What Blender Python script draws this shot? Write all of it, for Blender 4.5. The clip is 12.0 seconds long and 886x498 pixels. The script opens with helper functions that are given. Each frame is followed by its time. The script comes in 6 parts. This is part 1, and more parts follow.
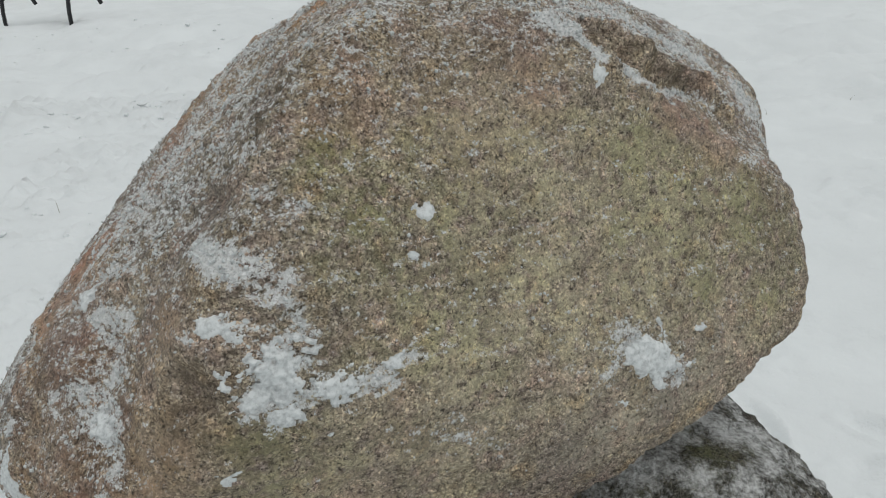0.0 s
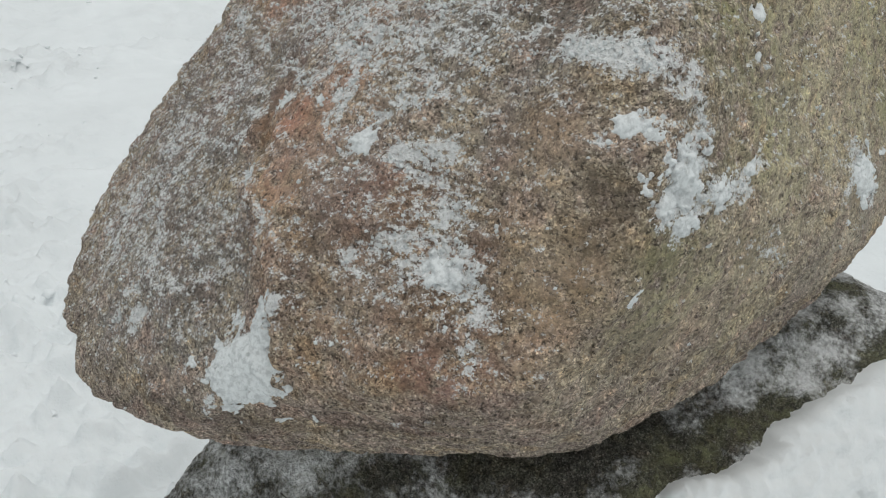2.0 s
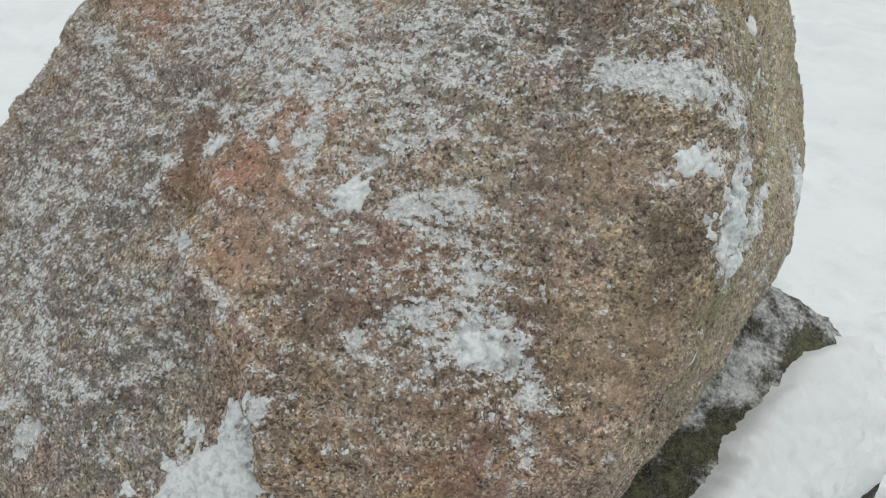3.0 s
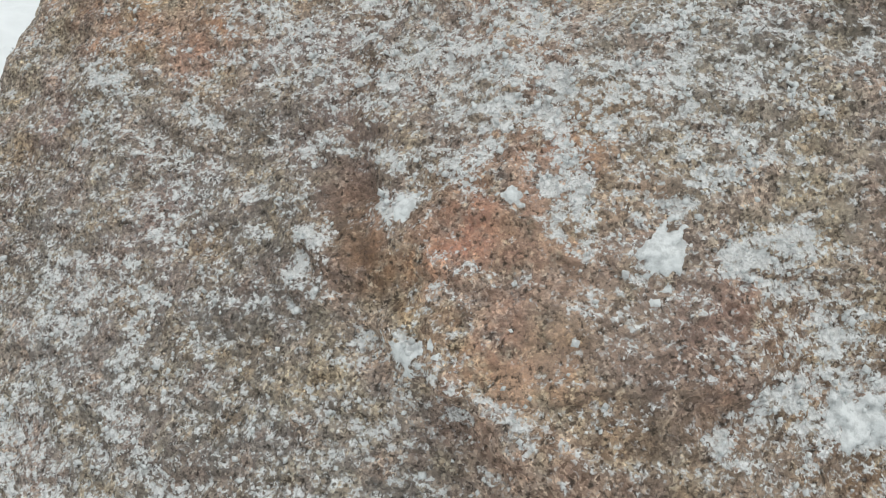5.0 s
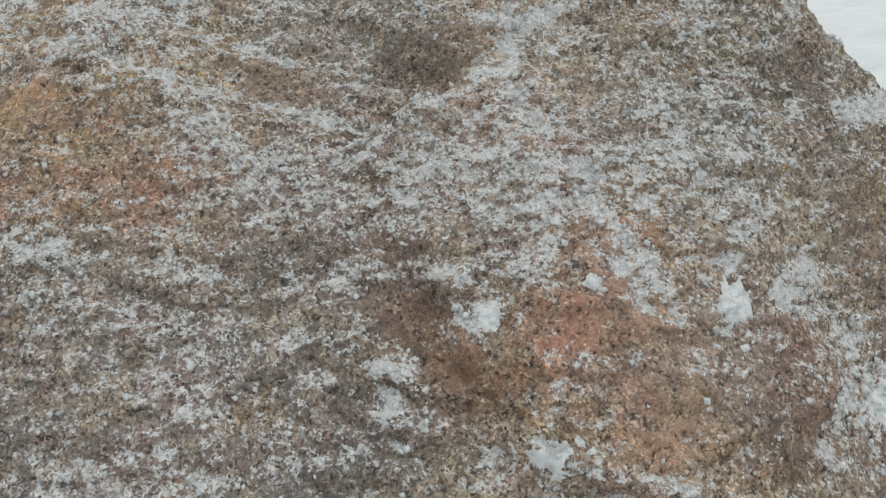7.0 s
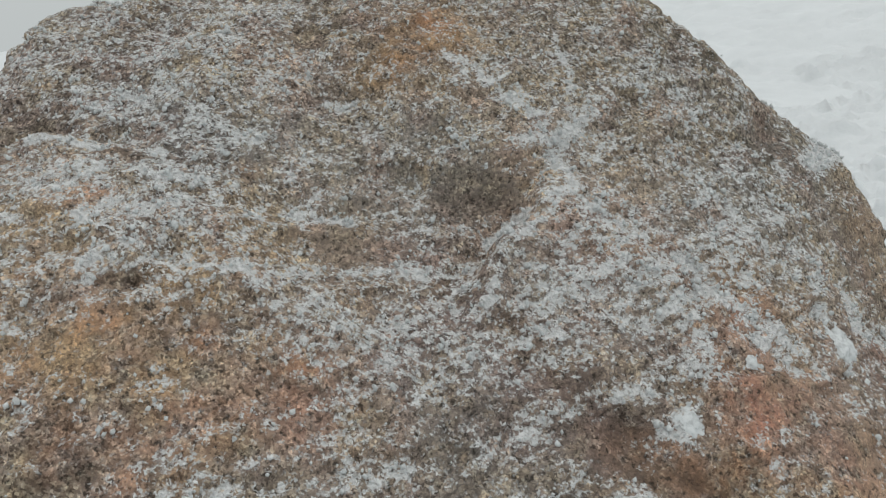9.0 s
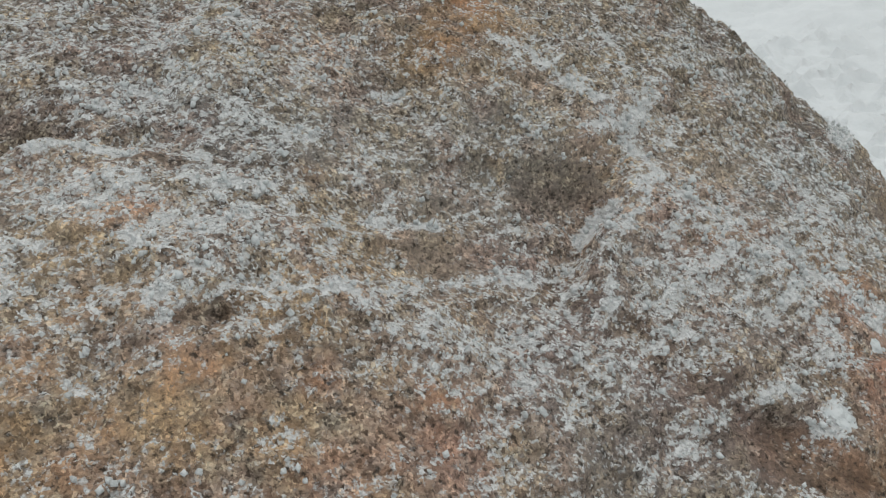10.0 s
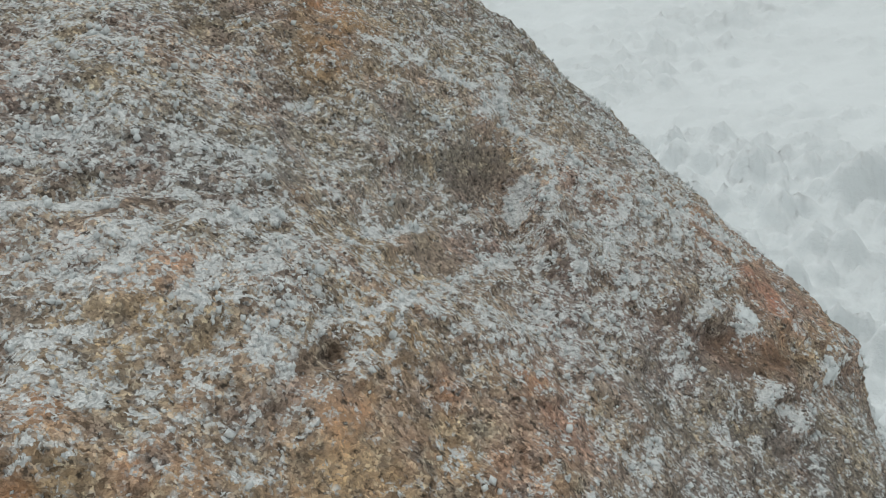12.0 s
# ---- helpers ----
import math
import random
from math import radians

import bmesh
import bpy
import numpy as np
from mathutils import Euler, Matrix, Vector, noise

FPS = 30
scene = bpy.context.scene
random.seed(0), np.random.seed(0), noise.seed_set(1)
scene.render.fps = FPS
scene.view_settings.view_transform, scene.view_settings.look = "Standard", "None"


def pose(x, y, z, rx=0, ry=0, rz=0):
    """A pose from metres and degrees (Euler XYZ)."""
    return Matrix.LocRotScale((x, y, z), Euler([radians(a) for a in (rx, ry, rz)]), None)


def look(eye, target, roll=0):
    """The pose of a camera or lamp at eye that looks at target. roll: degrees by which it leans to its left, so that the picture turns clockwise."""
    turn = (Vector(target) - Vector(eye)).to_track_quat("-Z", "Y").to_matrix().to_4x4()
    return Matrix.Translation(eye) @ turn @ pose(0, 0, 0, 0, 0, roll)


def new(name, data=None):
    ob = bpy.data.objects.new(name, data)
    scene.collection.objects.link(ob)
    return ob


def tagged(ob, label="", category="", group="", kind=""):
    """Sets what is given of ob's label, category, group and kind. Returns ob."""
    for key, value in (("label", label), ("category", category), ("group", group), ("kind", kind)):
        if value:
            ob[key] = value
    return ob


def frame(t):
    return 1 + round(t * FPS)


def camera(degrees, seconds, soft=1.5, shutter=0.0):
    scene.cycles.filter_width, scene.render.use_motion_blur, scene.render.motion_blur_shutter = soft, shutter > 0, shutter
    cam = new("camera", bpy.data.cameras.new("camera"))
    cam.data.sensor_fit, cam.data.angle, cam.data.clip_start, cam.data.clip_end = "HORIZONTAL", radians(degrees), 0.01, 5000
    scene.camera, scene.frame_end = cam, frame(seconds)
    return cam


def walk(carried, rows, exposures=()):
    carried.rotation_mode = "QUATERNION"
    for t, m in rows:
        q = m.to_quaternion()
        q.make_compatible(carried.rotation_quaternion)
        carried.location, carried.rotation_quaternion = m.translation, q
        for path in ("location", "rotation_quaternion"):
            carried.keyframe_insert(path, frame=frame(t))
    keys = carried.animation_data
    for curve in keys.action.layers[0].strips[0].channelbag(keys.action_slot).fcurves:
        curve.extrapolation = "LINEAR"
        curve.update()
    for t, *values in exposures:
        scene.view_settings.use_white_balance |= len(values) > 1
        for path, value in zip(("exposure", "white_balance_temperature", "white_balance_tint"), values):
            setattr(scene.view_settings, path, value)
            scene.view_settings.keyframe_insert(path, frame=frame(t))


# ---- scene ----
cam = camera(55.7, 12.0, soft=1.2)
METRES, EYE, TILT, LEAN, TURN = 3.0, 1.6, -21.0, 3.0, 0.0
ROWS = [
    (0, 0.0002, 0.0001, -0.0002, 0.06, 0.05, -0.06),
    (0.5, -0.0493, 0.0049, -0.0198, -3.75, -0.73, 0.51),
    (1, -0.1174, -0.0083, -0.0460, -10.68, -2.21, 1.98),
    (1.5, -0.1647, -0.0009, -0.0493, -13.56, -2.67, 2.91),
    (2, -0.1979, 0.0524, -0.0461, -17.20, -2.32, 4.69),
    (2.5, -0.2206, 0.0980, -0.0316, -24.83, -3.46, 6.08),
    (2.7, -0.2263, 0.1090, -0.0239, -28.11, -3.75, 7.35),
    (4.3, -0.3172, 0.1968, -0.0165, -47.80, -7.01, 13.38),
    (4.5, -0.3105, 0.2176, -0.0076, -48.16, -7.17, 13.72),
    (5, -0.2918, 0.2455, 0.0148, -49.84, -7.55, 15.59),
    (5.5, -0.2970, 0.2598, 0.0280, -58.75, -9.27, 18.79),
    (6, -0.3349, 0.2751, 0.0349, -68.28, -10.20, 21.79),
    (6.5, -0.3581, 0.2914, 0.0430, -72.46, -10.12, 23.52),
    (7, -0.3306, 0.3236, 0.0557, -77.03, -11.89, 23.94),
    (7.2, -0.3131, 0.3341, 0.0651, -79.05, -12.96, 24.25),
    (8.8, -0.3333, 0.4064, 0.1230, -105.23, -21.14, 30.45),
    (9, -0.3201, 0.4159, 0.1259, -105.87, -21.28, 31.20),
    (9.5, -0.2821, 0.4281, 0.1307, -108.58, -22.95, 31.17),
    (10, -0.2741, 0.4629, 0.1478, -119.72, -27.72, 30.06),
    (10.5, -0.2917, 0.5085, 0.1784, -130.76, -32.83, 29.16),
    (11, -0.2709, 0.5282, 0.1912, -138.23, -35.40, 28.26),
    (11.5, -0.2287, 0.5217, 0.1822, -147.12, -39.82, 25.15),
    (12, -0.2133, 0.5197, 0.1876, -154.12, -42.73, 22.91),
]
walk(cam, [(t, pose(0, 0, EYE, TILT, LEAN, TURN) @ pose(METRES * x, METRES * y, METRES * z, 90 + pitch, roll, yaw)) for t, x, y, z, yaw, pitch, roll in ROWS],
     exposures=[(0.0, -0.11, 6500, 10), (0.5, 0.07, 6500, 10), (1.0, 0.09, 6500, 10), (1.5, 0.14, 6500, 10), (2.0, 0.1, 6500, 10), (2.5, 0.2, 6500, 10), (4.5, 0.18, 6500, 10), (5.0, 0.4, 6500, 10), (5.5, 0.4, 6500, 10), (6.0, 0.3, 6500, 10), (6.5, 0.2, 6500, 10), (7.0, 0.16, 6500, 10), (9.0, 0.0, 6500, 10), (10.0, 0.0, 6500, 10), (10.5, 0.1, 6500, 10), (11.0, 0.04, 6500, 10), (11.5, -0.03, 6470, 9), (12.0, -0.05, 6400, 7)])

# ---- overcast winter daylight ----
world = bpy.data.worlds.new("overcast_sky")
scene.world = world
world.use_nodes = True
wn, wl = world.node_tree.nodes, world.node_tree.links
wn.clear()
sky = wn.new("ShaderNodeTexSky")
sky.sky_type, sky.sun_disc = "NISHITA", False
sky.sun_elevation, sky.sun_rotation = radians(72), radians(135)
sky.air_density, sky.dust_density = 1.0, 6.0
veil = wn.new("ShaderNodeHueSaturation")
veil.inputs["Saturation"].default_value = 0.22
cloud = wn.new("ShaderNodeMix")
cloud.data_type = "RGBA"
cloud.inputs[0].default_value = 0.85
cloud.inputs[7].default_value = (7.25, 7.72, 7.72, 1)
back = wn.new("ShaderNodeBackground")
back.inputs["Strength"].default_value = 0.081
wout = wn.new("ShaderNodeOutputWorld")
wl.new(sky.outputs[0], veil.inputs["Color"])
wl.new(veil.outputs[0], cloud.inputs[6])
wl.new(cloud.outputs[2], back.inputs["Color"])
wl.new(back.outputs[0], wout.inputs[0])

sun_data = bpy.data.lights.new("sun", "SUN")
sun_data.energy, sun_data.angle, sun_data.color = 0.65, radians(45), (1.0, 0.985, 0.96)
sun = new("sun", sun_data)
sun.matrix_world = look((1.4, -1.4, 6.0), (0, 0, 0))


# ---- noise ----
RNG = np.random.RandomState(7)
PERM = RNG.permutation(4096)
GRAD = RNG.normal(size=(4096, 3))
GRAD /= np.linalg.norm(GRAD, axis=1)[:, None]


def perlin(p):
    """Gradient noise of an (n, 3) array, about -0.6 to 0.6."""
    cell = np.floor(p).astype(np.int64)
    f = p - cell
    u = f * f * f * (f * (f * 6 - 15) + 10)
    total = np.zeros(len(p))
    for dx in (0, 1):
        for dy in (0, 1):
            for dz in (0, 1):
                h = PERM[(PERM[(PERM[(cell[:, 0] + dx) & 4095] + cell[:, 1] + dy) & 4095] + cell[:, 2] + dz) & 4095]
                dot = GRAD[h, 0] * (f[:, 0] - dx) + GRAD[h, 1] * (f[:, 1] - dy) + GRAD[h, 2] * (f[:, 2] - dz)
                w = (u[:, 0] if dx else 1 - u[:, 0]) * (u[:, 1] if dy else 1 - u[:, 1]) * (u[:, 2] if dz else 1 - u[:, 2])
                total += w * dot
    return total


def fbm(p, size, octaves, gain=0.5):
    """Layered noise whose largest lumps are about size metres across."""
    total, amp, s = np.zeros(len(p)), 1.0, 1.0 / size
    for o in range(octaves):
        total += amp * perlin(p * s + 17.3 * o)
        amp, s = amp * gain, s * 2.03
    return total


def smooth(a, lo, hi):
    x = np.clip((a - lo) / (hi - lo), 0, 1)
    return x * x * (3 - 2 * x)


# ---- materials ----
def material(name):
    m = bpy.data.materials.new(name)
    m.use_nodes = True
    return m, m.node_tree.nodes, m.node_tree.links, m.node_tree.nodes["Principled BSDF"]


def node(nodes, kind, **inputs):
    n = nodes.new(kind)
    for key, value in inputs.items():
        n.inputs[key.replace("_", " ")].default_value = value
    return n


def ramp(nodes, stops, interpolation="LINEAR"):
    r = nodes.new("ShaderNodeValToRGB")
    r.color_ramp.interpolation = interpolation
    while len(r.color_ramp.elements) < len(stops):
        r.color_ramp.elements.new(0.5)
    for e, (at, c) in zip(r.color_ramp.elements, stops):
        e.position, e.color = at, (*c, 1) if len(c) == 3 else (c[0], c[0], c[0], 1)
    return r


def mix(nodes, links, a, b, factor, blend="MIX"):
    m = nodes.new("ShaderNodeMix")
    m.data_type, m.blend_type = "RGBA", blend
    for slot, value in ((6, a), (7, b), (0, factor)):
        if isinstance(value, bpy.types.NodeSocket):
            links.new(value, m.inputs[slot])
        else:
            m.inputs[slot].default_value = (*value, 1) if isinstance(value, tuple) else value
    return m.outputs[2]


def maths(nodes, links, op, *values, clamp=False):
    m = nodes.new("ShaderNodeMath")
    m.operation, m.use_clamp = op, clamp
    for slot, value in enumerate(values):
        if isinstance(value, bpy.types.NodeSocket):
            links.new(value, m.inputs[slot])
        else:
            m.inputs[slot].default_value = value
    return m.outputs[0]


def noise_at(nodes, links, where, size, detail=3.0, rough=0.55):
    n = node(nodes, "ShaderNodeTexNoise", Scale=1.0 / size, Detail=detail, Roughness=rough)
    links.new(where, n.inputs["Vector"])
    return n.outputs["Fac"]


def span(nodes, links, value, lo, hi):
    r = nodes.new("ShaderNodeMapRange")
    r.interpolation_type = "SMOOTHSTEP"
    links.new(value, r.inputs["Value"])
    r.inputs["From Min"].default_value, r.inputs["From Max"].default_value = lo, hi
    return r.outputs["Result"]


# what a stain, or painted shade or light, does to the grains under it, and the colour that it lays over them
STAINS = {"rust": ((1.25, 0.93, 0.75), (0.53, 0.305, 0.205)), "ochre": ((1.22, 0.99, 0.74), (0.43, 0.30, 0.18)),
          "umber_shade": ((0.56, 0.52, 0.48), (0.085, 0.062, 0.045)), "moss": ((0.88, 0.99, 0.70), (0.28, 0.275, 0.150)),
          "red": ((1.18, 0.94, 0.92), (0.40, 0.26, 0.235)), "grey": ((0.90, 0.95, 1.02), (0.27, 0.255, 0.235)), "pale": ((1.70, 1.64, 1.48), (0.62, 0.56, 0.45))}


def granite(name, grains, frost_gain, bare=-0.63, speckle=1.0, edge=(-0.06, 0.44)):
    """Coarse granite whose stains, painted shade and frost follow the mesh's own fields; each grain has its own tone
    and catches rime or not.
    """
    m, n, l, bsdf = material(name)
    where = n.new("ShaderNodeTexCoord").outputs["Object"]
    warp = node(n, "ShaderNodeTexNoise", Scale=300.0, Detail=2.0)
    l.new(where, warp.inputs["Vector"])
    bent = n.new("ShaderNodeMix")
    bent.data_type, bent.blend_type = "RGBA", "LINEAR_LIGHT"
    bent.inputs[0].default_value = 0.0026
    l.new(where, bent.inputs[6])
    l.new(warp.outputs["Color"], bent.inputs[7])

    def crystals(size):
        cells = node(n, "ShaderNodeTexVoronoi", Scale=1 / size, Randomness=1.0)
        l.new(bent.outputs[2], cells.inputs["Vector"])
        pick = n.new("ShaderNodeSeparateColor")
        l.new(cells.outputs["Color"], pick.inputs[0])
        return pick

    big_pick, small_pick = crystals(0.0040), crystals(0.0019)
    tones = ramp(n, grains)
    l.new(small_pick.outputs[0], tones.inputs[0])
    small_tone = tones.outputs[0]
    coarse = ramp(n, [(0.0, (0.74, 0.72, 0.70)), (0.5, (1.0, 0.99, 0.98)), (1.0, (1.28, 1.24, 1.18))])
    l.new(big_pick.outputs[0], coarse.inputs[0])
    colour = mix(n, l, small_tone, coarse.outputs[0], 1.0, "MULTIPLY")
    # broad drift of tone
    tone = ramp(n, [(0.3, (0.76, 0.71, 0.69)), (0.5, (1.0, 0.96, 0.93)), (0.7, (1.24, 1.17, 1.05))])
    l.new(noise_at(n, l, where, 0.10, 4.0), tone.inputs[0])
    colour = mix(n, l, colour, tone.outputs[0], 1.0, "MULTIPLY")
    hue = ramp(n, [(0.32, (1.06, 0.97, 0.98)), (0.45, (1.0, 1.0, 1.03)), (0.55, (0.98, 1.02, 0.99)), (0.68, (1.06, 1.0, 0.86))])
    l.new(noise_at(n, l, where, 0.045, 3.0, 0.6), hue.inputs[0])
    colour = mix(n, l, colour, hue.outputs[0], 1.0, "MULTIPLY")
    patchy = noise_at(n, l, where, 0.016, 4.0, 0.65)
    cover = span(n, l, patchy, 0.30, 0.60)
    mottle = ramp(n, [(0.32, (0.58, 0.55, 0.53)), (0.5, (0.99, 0.99, 0.99)), (0.68, (1.38, 1.36, 1.30))])
    l.new(noise_at(n, l, where, 0.013, 3.0, 0.7), mottle.inputs[0])
    colour = mix(n, l, colour, mottle.outputs[0], 1.0, "MULTIPLY")
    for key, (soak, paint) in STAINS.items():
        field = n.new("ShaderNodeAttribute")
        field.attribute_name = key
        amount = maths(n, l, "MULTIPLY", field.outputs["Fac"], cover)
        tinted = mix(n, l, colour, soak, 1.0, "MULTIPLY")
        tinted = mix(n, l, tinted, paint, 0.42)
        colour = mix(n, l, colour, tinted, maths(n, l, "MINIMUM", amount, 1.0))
    # dark pits between the grains
    pits = noise_at(n, l, where, 0.0052, 3.0, 0.66)
    pit = span(n, l, pits, 0.46, 0.31)
    colour = mix(n, l, colour, (0.036, 0.029, 0.023), maths(n, l, "MULTIPLY", pit, 0.85))
    # rime caught grain by grain, more of it where the field is high and on what faces up
    up = n.new("ShaderNodeSeparateXYZ")
    l.new(n.new("ShaderNodeNewGeometry").outputs["Normal"], up.inputs[0])
    field = n.new("ShaderNodeAttribute")
    field.attribute_name = "frost"
    level = maths(n, l, "MULTIPLY_ADD", field.outputs["Fac"], frost_gain, bare)
    level = maths(n, l, "MULTIPLY_ADD", up.outputs[2], 0.76, level)
    # each crumb of stone catches it on its upper side
    crumbs = maths(n, l, "MULTIPLY_ADD", noise_at(n, l, where, 0.0125, 3.0, 0.65), 1.6, pits)
    tilt = node(n, "ShaderNodeBump", Strength=1.0, Distance=0.0075)
    l.new(crumbs, tilt.inputs["Height"])
    facing = n.new("ShaderNodeSeparateXYZ")
    l.new(tilt.outputs[0], facing.inputs[0])
    level = maths(n, l, "MULTIPLY_ADD", maths(n, l, "SUBTRACT", facing.outputs[2], up.outputs[2]), 0.6, level)
    for value, weight in ((noise_at(n, l, where, 0.034, 3.0, 0.6), 0.9), (noise_at(n, l, where, 0.0085, 2.0, 0.6), 1.2),
                          (small_pick.outputs[1], 0.66 * speckle), (big_pick.outputs[1], 0.40 * speckle)):
        level = maths(n, l, "MULTIPLY_ADD", maths(n, l, "SUBTRACT", value, 0.5), weight, level)
    rime = span(n, l, level, *edge)
    white = ramp(n, [(0.15, (0.62, 0.62, 0.612)), (0.8, (0.93, 0.935, 0.93))])
    tuft = span(n, l, noise_at(n, l, where, 0.0055, 2.0, 0.6), 0.33, 0.67)
    l.new(maths(n, l, "MULTIPLY_ADD", tuft, 0.6, maths(n, l, "MULTIPLY", rime, 0.4)), white.inputs[0])
    colour = mix(n, l, colour, white.outputs[0], maths(n, l, "MULTIPLY", rime, 0.93))
    l.new(colour, bsdf.inputs["Base Color"])
    bsdf.inputs["Roughness"].default_value = 0.86
    bsdf.inputs["Specular IOR Level"].default_value = 0.3
    height = maths(n, l, "MULTIPLY_ADD", maths(n, l, "MULTIPLY", rime, tuft), 0.8, pits)
    height = maths(n, l, "MULTIPLY_ADD", small_pick.outputs[2], 0.35, height)
    height = maths(n, l, "MULTIPLY_ADD", crumbs, 0.7, height)
    bump = node(n, "ShaderNodeBump", Strength=1.0, Distance=0.0034)
    l.new(height, bump.inputs["Height"])
    l.new(bump.outputs[0], bsdf.inputs["Normal"])
    return m


def snow_material(name, colour, size, depth, speck=0.0, crumble=1.0):
    m, n, l, bsdf = material(name)
    where = n.new("ShaderNodeTexCoord").outputs["Object"]
    broad = noise_at(n, l, where, size * 30, 4.0)
    tone = ramp(n, [(0.3, tuple(c * 0.92 for c in colour)), (0.7, colour)])
    l.new(broad, tone.inputs[0])
    out = tone.outputs[0]
    if crumble < 1:
        # thin and broken snow lets the dark below through
        hole = span(n, l, noise_at(n, l, where, size * 1.4, 4.0, 0.7), 0.36, 0.58)
        out = mix(n, l, mix(n, l, out, (crumble, crumble, crumble), 1.0, "MULTIPLY"), out, hole)
    if speck:
        grit = noise_at(n, l, where, 0.05, 5.0, 0.7)
        out = mix(n, l, out, (0.30, 0.27, 0.23), maths(n, l, "MULTIPLY", maths(n, l, "MULTIPLY", span(n, l, grit, 0.60, 0.74), span(n, l, noise_at(n, l, where, 1.3, 3.0), 0.48, 0.66)), speck))
    l.new(out, bsdf.inputs["Base Color"])
    bsdf.inputs["Roughness"].default_value = 0.75
    bsdf.inputs["Specular IOR Level"].default_value = 0.25
    grainy = noise_at(n, l, where, size, 4.0, 0.65)
    bump = node(n, "ShaderNodeBump", Strength=0.6, Distance=depth)
    l.new(grainy, bump.inputs["Height"])
    l.new(bump.outputs[0], bsdf.inputs["Normal"])
    return m


def plain(name, dark, light, size, rough, metal=0.0, depth=0.001):
    m, n, l, bsdf = material(name)
    where = n.new("ShaderNodeTexCoord").outputs["Object"]
    tone = ramp(n, [(0.3, dark), (0.7, light)])
    spread = noise_at(n, l, where, size, 5.0, 0.6)
    l.new(spread, tone.inputs[0])
    l.new(tone.outputs[0], bsdf.inputs["Base Color"])
    bsdf.inputs["Roughness"].default_value, bsdf.inputs["Metallic"].default_value = rough, metal
    bump = node(n, "ShaderNodeBump", Strength=0.4, Distance=depth)
    l.new(spread, bump.inputs["Height"])
    l.new(bump.outputs[0], bsdf.inputs["Normal"])
    return m


PINK_GRANITE = granite("pink_granite", [(0.0, (0.085, 0.068, 0.058)), (0.2, (0.230, 0.192, 0.168)), (0.5, (0.352, 0.300, 0.262)), (0.8, (0.462, 0.400, 0.348)), (1.0, (0.70, 0.64, 0.56))], 1.0)
DARK_GRANITE = granite("dark_granite", [(0.0, (0.02, 0.021, 0.017)), (0.4, (0.06, 0.061, 0.052)), (0.8, (0.115, 0.115, 0.10)), (1.0, (0.21, 0.21, 0.19))], 1.0, -0.66, 0.35, (-0.35, 0.8))
GROUND_SNOW = snow_material("trodden_snow", (0.83, 0.855, 0.865), 0.03, 0.014, 0.16)
CLEAN_SNOW = snow_material("fresh_snow", (0.80, 0.82, 0.82), 0.005, 0.003, crumble=0.72)
DRIFT_SNOW = snow_material("drifted_snow", (0.80, 0.82, 0.825), 0.010, 0.004)
TWIG = plain("dry_twig", (0.03, 0.024, 0.018), (0.075, 0.06, 0.04), 0.004, 0.8)
STRAW = plain("dry_grass", (0.12, 0.10, 0.06), (0.26, 0.22, 0.13), 0.004, 0.8)
IRON = plain("dark_iron", (0.018, 0.018, 0.02), (0.04, 0.04, 0.043), 0.05, 0.5, 0.6)
BENCH_WOOD = plain("dark_bench_wood", (0.03, 0.022, 0.016), (0.07, 0.05, 0.035), 0.06, 0.6)
PLASTER = plain("beige_plaster", (0.42, 0.34, 0.25), (0.52, 0.43, 0.32), 0.6, 0.85)


# ---- building helpers ----
def mesh_of(name, verts, faces, mat):
    """A mesh from numpy arrays of corners and quads or triangles."""
    me = bpy.data.meshes.new(name)
    count, sides = faces.shape
    me.vertices.add(len(verts))
    me.vertices.foreach_set("co", np.ascontiguousarray(verts, dtype=np.float32).ravel())
    me.loops.add(count * sides)
    me.loops.foreach_set("vertex_index", np.ascontiguousarray(faces, dtype=np.int32).ravel())
    me.polygons.add(count)
    me.polygons.foreach_set("loop_start", np.arange(0, count * sides, sides, dtype=np.int32))
    me.polygons.foreach_set("use_smooth", np.ones(count, dtype=bool))
    me.update(calc_edges=True)
    me.materials.append(mat)
    return me


def field_on(me, name, values):
    me.attributes.new(name, "FLOAT", "POINT").data.foreach_set("value", values.astype(np.float32))


def part(name, bm, mat, parent, label=""):
    me = bpy.data.meshes.new(name)
    bm.to_mesh(me)
    bm.free()
    me.materials.append(mat)
    ob = new(name, me)
    ob.parent = parent
    if label:
        ob["label"] = label
    return ob


def cube_sphere(n):
    """Unit directions and quads of a cube blown up to a sphere, with its six sides joined."""
    a = np.tan(np.linspace(-1, 1, n + 1) * math.pi / 4)
    u, v = (g.ravel() for g in np.meshgrid(a, a, indexing="ij"))
    one = np.ones_like(u)
    i, j = (g.ravel() for g in np.meshgrid(np.arange(n), np.arange(n), indexing="ij"))
    quad = np.stack([i * (n + 1) + j, (i + 1) * (n + 1) + j, (i + 1) * (n + 1) + j + 1, i * (n + 1) + j + 1], 1)
    sides = [(one, u, v), (-one, v, u), (v, one, u), (u, -one, v), (u, v, one), (v, u, -one)]
    verts = np.concatenate([np.stack(s, 1) for s in sides])
    faces = np.concatenate([quad + k * (n + 1) ** 2 for k in range(6)])
    key = np.round(verts * 1e5).astype(np.int64)
    _, first, back = np.unique((key[:, 0] * 400009 + key[:, 1]) * 400009 + key[:, 2], return_index=True, return_inverse=True)
    verts = verts[first]
    return verts / np.linalg.norm(verts, axis=1)[:, None], back.reshape(-1)[faces]


